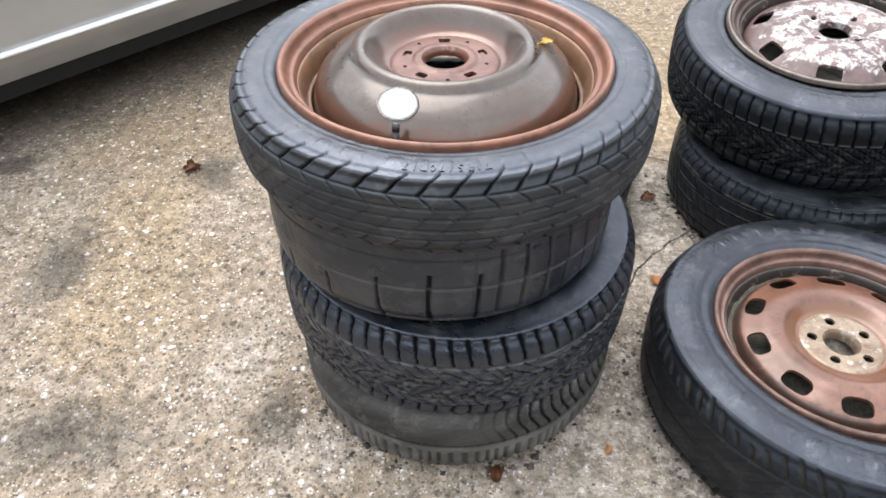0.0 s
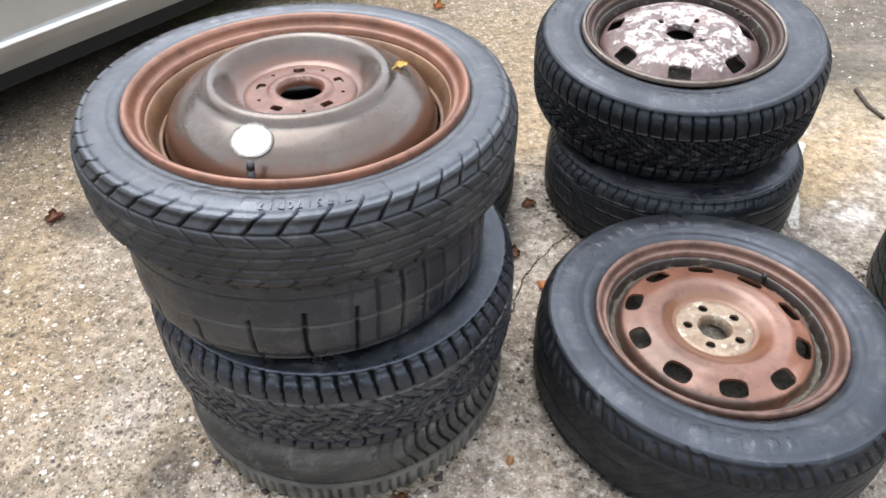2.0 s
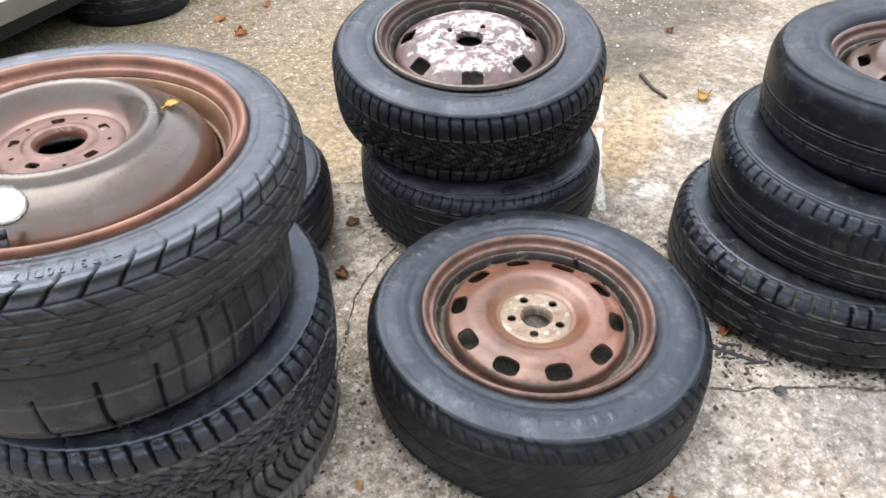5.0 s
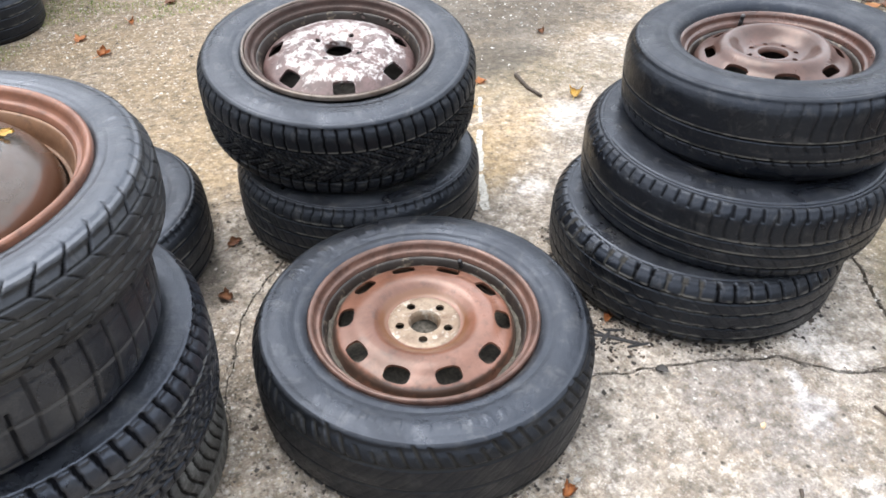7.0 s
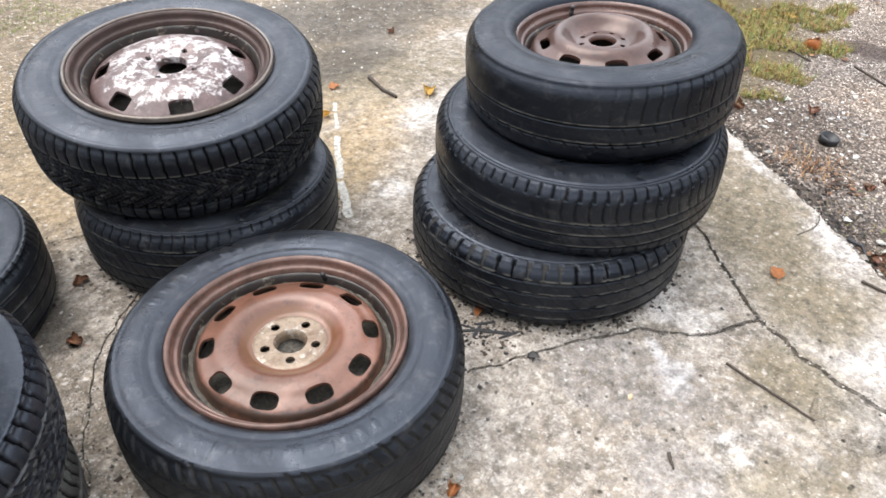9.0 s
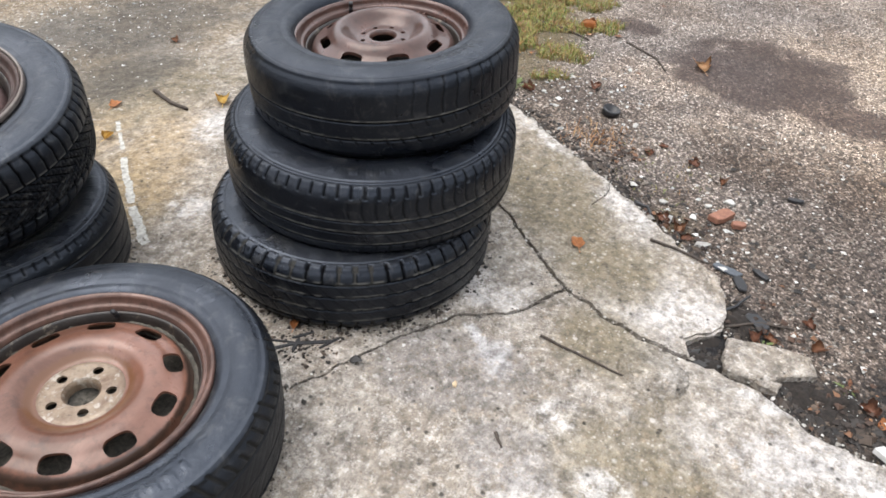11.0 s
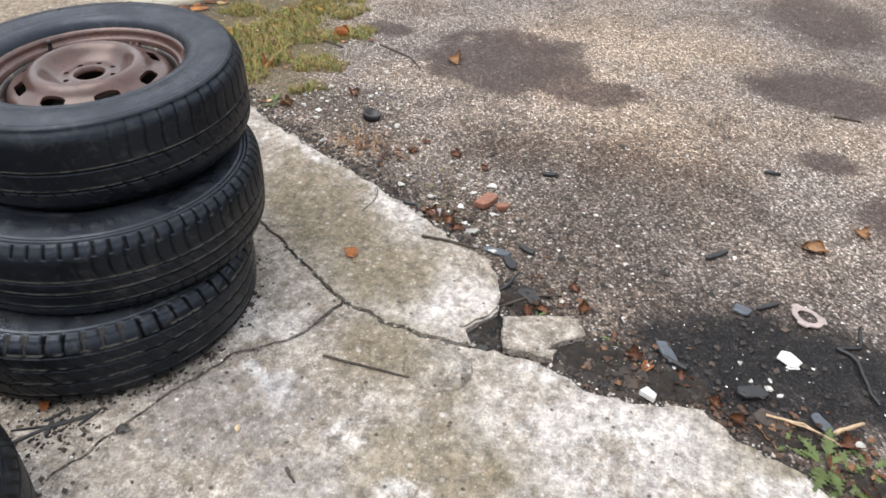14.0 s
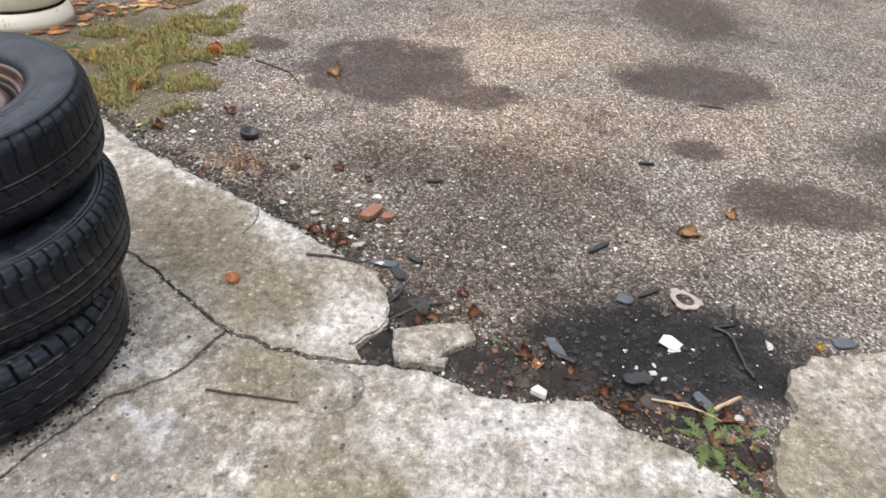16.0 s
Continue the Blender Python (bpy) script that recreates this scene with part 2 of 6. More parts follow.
    h = calc(nt, "ADD", calc(nt, "MULTIPLY", mid, 1.0), calc(nt, "MULTIPLY", fine, 0.7))
    h = calc(nt, "ADD", h, calc(nt, "MULTIPLY", grit, 0.25))
    h = calc(nt, "ADD", h, calc(nt, "MULTIPLY", sm, 0.7))
    h = calc(nt, "SUBTRACT", h, calc(nt, "MULTIPLY", pm, 0.8))
    bump(nt, b, h, 0.008, 0.9)
    return m


def make_road():
    m, nt, b = material("gravelled_asphalt", 0.85, 0, 0.3)
    co = coords(nt)
    big = noise_tex(nt, co, 1.3, 5, 0.6, 5.0)
    rough_co = nt.nodes.new("ShaderNodeVectorMath")
    nt.links.new(co, rough_co.inputs[0])
    nt.links.new(calc(nt, "MULTIPLY", noise_tex(nt, co, 130, 4, 0.7, 2.0), 0.012), rough_co.inputs[1])
    v = voronoi(nt, rough_co.outputs[0], 165, "F1", "Color")
    pick = nt.nodes.new("ShaderNodeSeparateColor")
    nt.links.new(v, pick.inputs[0])
    c = ramp(nt, pick.outputs[0], [(0.0, (0.036, 0.033, 0.031)), (0.35, (0.115, 0.102, 0.092)), (0.65, (0.215, 0.192, 0.168)), (0.88, (0.35, 0.32, 0.285)), (1.0, (0.60, 0.58, 0.55))])
    gap = ramp(nt, voronoi(nt, rough_co.outputs[0], 165), [(0.30, 0), (0.70, 1)])
    c = mix(nt, calc(nt, "MULTIPLY", gap, 0.6), c, (0.05, 0.045, 0.04))
    pale = ramp(nt, big, [(0.42, 0), (0.62, 1)])
    c = mix(nt, pale, c, mix(nt, 1.0, c, (1.28, 1.24, 1.17), "MULTIPLY"))
    dirt = ramp(nt, noise_tex(nt, co, 3.0, 8, 0.75, 15.0), [(0.48, 0), (0.60, 1)])
    c = mix(nt, dirt, c, mix(nt, 1.0, c, (0.66, 0.63, 0.61), "MULTIPLY"))
    muck = union(nt, [blob(nt, co, 1.95, -0.05, 0.22, 0.6, -25, 0.8, 0.6), blob(nt, co, 2.55, 0.62, 0.16, 0.35, -35, 0.8, 0.6), blob(nt, co, 2.3, -0.45, 0.4, 0.35, 0, 1.0, 0.7), blob(nt, co, 1.7, -0.55, 0.3, 0.5, 0, 0.8, 0.6), blob(nt, co, 2.45, -0.02, 0.22, 0.2, 0, 0.9, 0.6), blob(nt, co, 2.05, -0.32, 0.2, 0.25, 0, 0.9, 0.6)])
    c = mix(nt, muck, c, mix(nt, 1.0, c, (0.52, 0.49, 0.47), "MULTIPLY"))
    pale2 = union(nt, [blob(nt, co, 2.75, -0.6, 0.25, 0.9, 15, 0.9, 0.6), blob(nt, co, 3.6, -0.5, 0.4, 0.6, 0, 0.9, 0.6), blob(nt, co, 2.92, -0.38, 0.2, 0.4, 0, 0.9, 0.6), blob(nt, co, 2.95, 0.42, 0.16, 0.2, 0, 0.9, 0.6)])
    c = mix(nt, pale2, c, mix(nt, 1.0, c, (1.24, 1.18, 1.09), "MULTIPLY"))
    tar = union(nt, [blob(nt, co, 3.20, 0.08, 0.36, 0.36, 20, 1.1, 0.18, 4.5), blob(nt, co, 3.0, -0.28, 0.13, 0.2, 0, 0.9, 0.2, 6), blob(nt, co, 3.3, -1.2, 0.22, 0.33, 0, 0.6, 0.25), blob(nt, co, 2.33, -1.32, 0.15, 0.24, 0, 0.6, 0.25), blob(nt, co, 2.67, -1.07, 0.08, 0.1, 0, 0.6, 0.25), blob(nt, co, 3.42, 0.66, 0.09, 0.12, 0, 0.5, 0.2), blob(nt, co, 4.3, -1.4, 0.5, 0.3, 0, 0.6, 0.4), blob(nt, co, 2.7, -2.0, 0.25, 0.4, 0, 0.6, 0.4)])
    c = mix(nt, calc(nt, "MULTIPLY", tar, calc(nt, "ADD", 0.55, calc(nt, "MULTIPLY", noise_tex(nt, co, 14, 7, 0.75, 23.0), 0.6), True)), c, mix(nt, 0.55, mix(nt, 1.0, c, (0.34, 0.27, 0.255), "MULTIPLY"), (0.040, 0.030, 0.028)))
    soot = union(nt, [blob(nt, co, 1.56, -0.95, 0.10, 0.10, 0, 0.6, 0.4), blob(nt, co, 1.60, -0.72, 0.19, 0.36, 8, 0.5, 0.3), blob(nt, co, 1.50, -0.33, 0.08, 0.14, 0, 0.6, 0.4), blob(nt, co, 1.62, -0.1, 0.12, 0.12, 0, 0.6, 0.5)])
    c = mix(nt, calc(nt, "MULTIPLY", soot, ramp(nt, noise_tex(nt, co, 16, 8, 0.75, 33.0), [(0.34, 0.75), (0.52, 1.0)])), c, mix(nt, 0.6, mix(nt, 1.0, c, (0.11, 0.115, 0.13), "MULTIPLY"), (0.006, 0.0063, 0.0078)))
    earth = blob(nt, co, 3.1, 1.35, 0.65, 0.45, 20, 0.6, 0.4)
    c = mix(nt, calc(nt, "MULTIPLY", earth, 0.8), c, (0.07, 0.055, 0.035))
    moss = union(nt, [blob(nt, co, 2.95, 0.98, 0.42, 0.16, 10, 0.9, 0.5, 9), blob(nt, co, 1.95, 0.12, 0.1, 0.07, 40, 0.9, 0.5, 12), blob(nt, co, 3.4, 1.2, 0.5, 0.3, 10, 0.9, 0.5, 9)])
    c = mix(nt, calc(nt, "MULTIPLY", moss, 0.45), c, (0.10, 0.085, 0.035))
    c = mix(nt, 0.7, c, ramp(nt, noise_tex(nt, co, 75, 5, 0.8), [(0.3, 0.12), (0.5, 0.52), (0.7, 0.9)]), "OVERLAY")
    c = mix(nt, 1.0, c, (1.44, 1.35, 1.34), "MULTIPLY")
    nt.links.new(c, b.inputs["Base Color"])
    nt.links.new(ramp(nt, calc(nt, "MAXIMUM", tar, soot), [(0.0, 0.85), (1.0, 0.5)]), b.inputs["Roughness"])
    h = calc(nt, "SUBTRACT", calc(nt, "MULTIPLY", noise_tex(nt, co, 12, 5, 0.7), 1.2), calc(nt, "MULTIPLY", gap, 0.6))
    bump(nt, b, h, 0.006, 0.9)
    return m


def make_rubber(name, tint=(0.0075, 0.008, 0.0095), dusty=0.12, rough=0.42, spec=0.5):
    m, nt, b = material(name, rough, 0, spec)
    co = coords(nt, False)
    n1 = noise_tex(nt, co, 8, 7, 0.68, 0, 0.5)
    n2 = noise_tex(nt, co, 70, 4, 0.7, 4.0)
    n3 = noise_tex(nt, co, 30, 8, 0.75, 9.0, 0.6)
    at = nt.nodes.new("ShaderNodeAttribute")
    at.attribute_name = "grime"
    smear = calc(nt, "MULTIPLY", ramp(nt, n3, [(0.52, 0), (0.70, 1)]), dusty)
    c = mix(nt, smear, tint, (0.15, 0.147, 0.14))
    c = mix(nt, calc(nt, "MULTIPLY", ramp(nt, n1, [(0.4, 0), (0.75, 1)]), dusty * 0.3), c, (0.06, 0.06, 0.062))
    # Tread slits painted darker and duller, standing in for the shade inside them.
    slit_shade_at = nt.nodes.new("ShaderNodeAttribute")
    slit_shade_at.attribute_name = "cut"
    c = mix(nt, calc(nt, "MULTIPLY", slit_shade_at.outputs["Fac"], 0.8), c, (0.003, 0.003, 0.0033))
    c = mix(nt, calc(nt, "MULTIPLY", at.outputs["Fac"], 0.7), c, (0.145, 0.14, 0.128))
    nt.links.new(c, b.inputs["Base Color"])
    polish = ramp(nt, calc(nt, "ADD", n1, calc(nt, "MULTIPLY", at.outputs["Fac"], 0.3)), [(0.35, rough - 0.12), (0.65, rough + 0.26)])
    nt.links.new(calc(nt, "MAXIMUM", polish, calc(nt, "MULTIPLY", slit_shade_at.outputs["Fac"], 0.85)), b.inputs["Roughness"])
    nt.links.new(calc(nt, "MULTIPLY", calc(nt, "SUBTRACT", 1.0, calc(nt, "MULTIPLY", slit_shade_at.outputs["Fac"], 0.9)), spec), b.inputs["Specular IOR Level"])
    b.inputs["Specular Tint"].default_value = (0.84, 0.95, 1.16, 1)
    bump(nt, b, calc(nt, "ADD", n1, calc(nt, "ADD", calc(nt, "MULTIPLY", n2, 0.6), calc(nt, "MULTIPLY", n3, 0.7))), 0.0020, 0.8)
    return m


def make_rust(name, base, deep, bare=None, amount=0.5, rough=0.45, metal=0.25, scale=1.0, reach=0.0, gloss=0.35, ringed=None):
    m, nt, b = material(name, rough, metal, 0.4)
    co = coords(nt, False)
    n1 = noise_tex(nt, co, 11 * scale, 7, 0.68, 1.0, 0.4)
    n2 = noise_tex(nt, co, 55 * scale, 5, 0.7, 5.0)
    n3 = noise_tex(nt, co, 260, 3, 0.7)
    c = mix(nt, ramp(nt, n1, [(0.36, 0), (0.66, 1)]), base, deep)
    c = mix(nt, calc(nt, "MULTIPLY", ramp(nt, n2, [(0.52, 0), (0.68, 1)]), 0.5), c, tuple(v * 0.35 for v in deep))
    if ringed:
        flat = nt.nodes.new("ShaderNodeVectorMath")
        flat.operation = "MULTIPLY"
        flat.inputs[1].default_value = (1, 1, 0)
        nt.links.new(co, flat.inputs[0])
        rad = nt.nodes.new("ShaderNodeVectorMath")
        rad.operation = "LENGTH"
        nt.links.new(flat.outputs[0], rad.inputs[0])
        rust_n = calc(nt, "ADD", calc(nt, "MULTIPLY", n1, 0.6), calc(nt, "MULTIPLY", n2, 0.4))
        for centre, half, tone in ringed:
            dist = calc(nt, "DIVIDE", calc(nt, "ABSOLUTE", calc(nt, "SUBTRACT", rad.outputs["Value"], centre)), half)
            f = ramp(nt, calc(nt, "ADD", calc(nt, "SUBTRACT", 1.0, dist), calc(nt, "MULTIPLY", calc(nt, "SUBTRACT", rust_n, 0.5), 3.0)), [(0.25, 0), (0.75, 1)])
            c = mix(nt, calc(nt, "MULTIPLY", f, 0.85), c, tone)
    if bare:
        wear = calc(nt, "ADD", calc(nt, "MULTIPLY", noise_tex(nt, co, 17 * scale, 7, 0.72, 9.0, 0.3), 0.7), calc(nt, "MULTIPLY", n2, 0.3))
        if reach:
            ln = nt.nodes.new("ShaderNodeVectorMath")
            ln.operation = "LENGTH"
            nt.links.new(co, ln.inputs[0])
            wear = calc(nt, "SUBTRACT", wear, calc(nt, "MULTIPLY", calc(nt, "MAXIMUM", calc(nt, "SUBTRACT", ln.outputs["Value"], reach), 0.0), 3.0))
        f = ramp(nt, wear, [(0.60 - amount * 0.25, 0), (0.68 - amount * 0.25, 1)])
        c = mix(nt, f, c, bare)
    nt.links.new(c, b.inputs["Base Color"])
    nt.links.new(ramp(nt, n1, [(0.3, rough - 0.12), (0.7, rough + 0.22)]), b.inputs["Roughness"])
    b.inputs["Coat Weight"].default_value, b.inputs["Coat Roughness"].default_value = gloss, 0.17
    bump(nt, b, calc(nt, "ADD", n2, calc(nt, "MULTIPLY", n3, 0.3)), 0.0008, 0.5)
    return m


def plain(name, color, rough=0.6, metal=0.0, scale=40, vary=0.4):
    m, nt, b = material(name, rough, metal)
    co = coords(nt, False)
    n = noise_tex(nt, co, scale, 5, 0.65)
    c = mix(nt, vary, color, ramp(nt, n, [(0.3, 0.15), (0.7, 0.85)]), "OVERLAY")
    nt.links.new(c, b.inputs["Base Color"])
    bump(nt, b, n, 0.001, 0.5)
    return m


def varied(name, stops, rough=0.7, scale=60, translucent=False):
    """A colour picked piece by piece from a row of stops."""
    m, nt, b = material(name, rough)
    g = nt.nodes.new("ShaderNodeNewGeometry")
    c = ramp(nt, g.outputs["Random Per Island"], stops)
    n = noise_tex(nt, coords(nt), scale, 4, 0.65)
    c = mix(nt, 0.45, c, ramp(nt, n, [(0.3, 0.2), (0.7, 0.8)]), "OVERLAY")
    nt.links.new(c, b.inputs["Base Color"])
    return m


CONCRETE, ROAD = make_concrete(), make_road()
RUBBER = make_rubber("black_rubber", (0.0036, 0.0042, 0.0056), 0.20, 0.40, 0.36)
RUBBER_GREY = make_rubber("greyed_rubber", (0.015, 0.0147, 0.0142), 0.30, 0.48, 0.45)
RUBBER_DUSTY = make_rubber("dusty_rubber", (0.0062, 0.0070, 0.0092), 0.28, 0.30, 0.68)
RUBBER_WET = make_rubber("damp_rubber", (0.0070, 0.0082, 0.0122), 0.2, 0.27, 0.75)
RUBBER_DARK = make_rubber("jet_black_rubber", (0.0028, 0.0034, 0.0050), 0.17, 0.33, 0.34)
RUBBER_MUD = make_rubber("muddy_rubber", (0.046, 0.043, 0.038), 0.9, 0.65, 0.3)
SIDE = make_rubber("side_wall_rubber", (0.0062, 0.0070, 0.0092), 0.30, 0.31, 0.56)
SIDE_GREY = make_rubber("greyed_side_wall_rubber", (0.022, 0.0230, 0.0255), 0.30, 0.32, 0.8)
SIDE_DARK = make_rubber("dark_side_wall_rubber", (0.0046, 0.0055, 0.0080), 0.18, 0.32, 0.46)
RUST_OCHRE = make_rust("ochre_brown_rust", (0.185, 0.098, 0.052), (0.095, 0.048, 0.027), None, 0, 0.5, 0.2)
RUST_WARM = make_rust("warm_brown_rust", (0.180, 0.080, 0.052), (0.088, 0.034, 0.018), None, 0, 0.36, 0.1, 0.7, 0, 0.5, [(0.169, 0.009, (0.035, 0.022, 0.016)), (0.078, 0.012, (0.12, 0.048, 0.017))])
RUST_FLANGE = make_rust("dull_flange_rust", (0.140, 0.076, 0.058), (0.062, 0.032, 0.024), None, 0, 0.45, 0.2, 1.3)
# Rusty well with some of its inner shade painted into the colour.
WELL_SHADED = make_rust("shade_darkened_well", (0.030, 0.022, 0.018), (0.012, 0.009, 0.008), (0.16, 0.13, 0.10), 0.25, 0.5, 0.2, 1.5)
RUST_SPARE = make_rust("salmon_rust", (0.20, 0.086, 0.052), (0.11, 0.045, 0.027), None, 0, 0.42, 0.15)
RUST_HUB = make_rust("reddish_hub_rust", (0.14, 0.058, 0.040), (0.065, 0.026, 0.018), (0.30, 0.22, 0.17), 0.12, 0.4, 0.2, 1.6)
RUST_DARK = make_rust("dark_brown_rust", (0.060, 0.034, 0.028), (0.026, 0.015, 0.012), None, 0, 0.55, 0.2, 1.4, 0, 0.12)
RUST_MAUVE = make_rust("mauve_brown_rust", (0.086, 0.041, 0.031), (0.044, 0.019, 0.013), None, 0, 0.30, 0.25, 1.0, 0, 0.5)
HUB_BARE = make_rust("worn_hub_metal", (0.25, 0.19, 0.135), (0.12, 0.07, 0.042), (0.36, 0.32, 0.27), 0.3, 0.45, 0.3, 2.0)
PEELED = make_rust("peeling_white_paint", (0.12, 0.072, 0.068), (0.055, 0.033, 0.032), (0.42, 0.395, 0.39), 0.50, 0.45, 0.05, 1.9, 0.13)
DISC_DARK = make_rust("dark_painted_disc", (0.066, 0.053, 0.044), (0.055, 0.030, 0.020), None, 0, 0.27, 0.35, 0.9, 0, 0.7, [(0.183, 0.014, (0.085, 0.035, 0.018)), (0.086, 0.014, (0.10, 0.042, 0.027)), (0.133, 0.005, (0.03, 0.022, 0.018)), (0.165, 0.006, (0.05, 0.032, 0.022))])
LIP_GREY = make_rust("grey_steel_lip", (0.19, 0.165, 0.145), (0.10, 0.07, 0.055), None, 0, 0.4, 0.5)
# Dirt in the cracks, and the shade-black backing behind two wheels' vents.
DARK_FILL = plain("crack_dirt_and_vent_shade", (0.022, 0.019, 0.016), 0.7, 0, 90, 0.8)
GRIT_DIRT = plain("grey_brown_grit", (0.070, 0.062, 0.050), 0.85, 0, 130, 1.0)
STICKER = plain("white_paper_sticker", (0.82, 0.82, 0.80), 0.5, 0, 60, 0.12)
WHITE_BITS = plain("scuffed_white_plastic", (0.56, 0.55, 0.53), 0.5, 0, 60, 0.4)
BLACK = plain("black_plastic", (0.015, 0.015, 0.017), 0.4, 0, 60, 0.4)


# ---- building helpers ----
def part(name, bm, mat, parent=None, label="", smooth=True):
    me = bpy.data.meshes.new(name)
    if isinstance(bm, bmesh.types.BMesh):
        bmesh.ops.recalc_face_normals(bm, faces=bm.faces)
        bm.to_mesh(me)
        bm.free()
    else:
        me.from_pydata(*bm)
    for m in (mat if isinstance(mat, (list, tuple)) else [mat]):
        me.materials.append(m)
    me.polygons.foreach_set("use_smooth", [smooth] * len(me.polygons))
    ob = new(name, me)
    ob.parent = parent
    if label:
        tagged(ob, label)
    return ob


def empty(name, m):
    ob = new(name)
    ob.empty_display_size = 0.05
    ob.matrix_world = m
    return ob


def lying(x, y, z, nx=0.0, ny=0.0, spin=0.0):
    """A pose whose z axis leans by the slopes nx, ny."""
    n = Vector((nx, ny, 1)).normalized()
    q = Vector((0, 0, 1)).rotation_difference(n)
    return Matrix.Translation((x, y, z)) @ q.to_matrix().to_4x4() @ Matrix.Rotation(radians(spin), 4, "Z")


def grid_mesh(name, co, nu, nv, close_u=True, close_v=False):
    """A mesh from a numpy grid co[nu, nv, 3]."""
    iu = np.arange(nu if close_u else nu - 1)
    iv = np.arange(nv if close_v else nv - 1)
    a, b = np.meshgrid(iu, iv, indexing="ij")
    a2, b2 = (a + 1) % nu, (b + 1) % nv
    quads = np.stack([a * nv + b, a2 * nv + b, a2 * nv + b2, a * nv + b2], -1).reshape(-1, 4)
    me = bpy.data.meshes.new(name)
    me.vertices.add(nu * nv)
    me.vertices.foreach_set("co", co.reshape(-1).astype(np.float32))
    me.loops.add(quads.size)
    me.loops.foreach_set("vertex_index", quads.reshape(-1).astype(np.int32))
    me.polygons.add(len(quads))
    me.polygons.foreach_set("loop_start", np.arange(0, quads.size, 4, dtype=np.int32))
    me.update(calc_edges=True)
    me.polygons.foreach_set("use_smooth", np.ones(len(quads), dtype=bool))
    return me


def spline(points, n):
    """n points evenly along a Catmull-Rom curve through the given ones."""
    p = np.array(points, float)
    p = np.vstack([2 * p[0] - p[1], p, 2 * p[-1] - p[-2]])
    out = []
    for i in range(1, len(p) - 2):
        t = np.linspace(0, 1, 24, endpoint=False)[:, None]
        out.append(0.5 * (2 * p[i] + (p[i + 1] - p[i - 1]) * t + (2 * p[i - 1] - 5 * p[i] + 4 * p[i + 1] - p[i + 2]) * t**2 + (3 * p[i] - p[i - 1] - 3 * p[i + 1] + p[i + 2]) * t**3))
    out = np.vstack(out + [p[-2:-1]])
    s = np.r_[0, np.cumsum(np.linalg.norm(np.diff(out, axis=0), axis=1))]
    e = np.linspace(0, s[-1], n)
    return np.c_[np.interp(e, s, out[:, 0]), np.interp(e, s, out[:, 1])]


# ---- tyres ----
def band(x, c, half, soft=0.0009):
    return np.clip((half + soft - np.abs(x - c)) / soft, 0, 1)


def saw(x, pitch, width, soft=0.001):
    """1 inside a slot of the given width that comes every pitch, else 0."""
    f = np.abs((x / pitch) % 1 - 0.5) * pitch
    return np.clip((width / 2 + soft - f) / soft, 0, 1)


def tread_slanted(a, s, C):
    """Temporary spare: thin slanted slits over the shoulder, rows of dashed grooves round it."""
    u, p = np.abs(s), C / 50
    o = u - 0.040
    wide = 0.0046 * np.clip(1 - o / 0.034, 0.15, 1)
    d = 0.0045 * saw(a - 0.9 * o, p, wide) * (o > 0) * (o < 0.031 + 0.003 * np.sin(a * 31))
    d = np.maximum(d, 0.0016 * band(u, 0.040, 0.0010))
    d = np.maximum(d, 0.0024 * saw(a + 1.1 * o, p, 0.0022) * (o < 0) * (u > 0.026))
    for k, si in enumerate((0.0235, 0.0085, -0.0085, -0.0235)):
        dash = saw(a + p * 0.37 * k + 1.1 * (s - si), p, p * 0.80)
        d = np.maximum(d, 0.0045 * band(s, si, 0.0014) * dash)
    d = np.maximum(d, 0.0008 * saw(a - 1.2 * s, p, 0.0014) * (u < 0.0235))
    return d, 0.5 * (d > 0.003) * (u < 0.036) + 0.12 * (u < 0.03) * np.clip(np.sin(a * 9 + s * 50) + np.sin(a * 47), 0, 1)


def tread_worn(a, s, C):
    """Worn tyre: thin upright slits and two faint grooves left, the rest scrubbed smooth."""
    u = np.abs(s)
    keep = np.clip(0.4 + np.sin(a * 5.3) + 0.6 * np.sin(a * 17.1), 0, 1)
    lean = 0.0015 * np.sin(s * 45 + a * 9)
    d = 0.0026 * saw(a + lean, C / 46, 0.0045) * (u < 0.080) * keep
    d = np.maximum(d, 0.0036 * saw(a + lean + 0.013 + 0.011 * np.sin(a * 11), C / 23, 0.0045 + 0.002 * np.sin(a * 19)) * np.clip(0.55 + 0.5 * np.sin(a * 7.7), 0.1, 1) * (s < -0.008 + 0.02 * np.sin(a * 13)) * (u < 0.088))
    d = np.maximum(d, 0.0009 * np.maximum(band(s, -0.012, 0.0016), band(s, 0.034, 0.0014)))
    scuff = np.clip(np.sin(a * 61 + 2 * np.sin(a * 23)) * np.sin(a * 13 + 1) - 0.2, 0, 1)
    return d, 0.30 * band(s, -0.015, 0.0018) + 0.42 * scuff * np.clip(1 - np.abs(s + 0.035) / 0.045, 0, 1)


def tread_scrubbed(a, s, C):
    """Half-worn winter tyre: serrated shoulder edge, shallow slanted cuts."""
    u = np.abs(s)
    d = 0.0045 * saw(a + 0.5 * u, C / 78, 0.0055) * (u > 0.055) * (u < 0.088 + 0.01 * np.sin(a * 40))
    d = np.maximum(d, 0.004 * band(u, 0.054, 0.002))
    d = np.maximum(d, 0.0007 * saw(a - 0.9 * s + 0.004 * np.sin(a * 37), C / 78, 0.003) * (u < 0.054))
    d = np.maximum(d, 0.003 * band(s, 0.0, 0.002))
    return d, 0.25 * (d > 0.002)


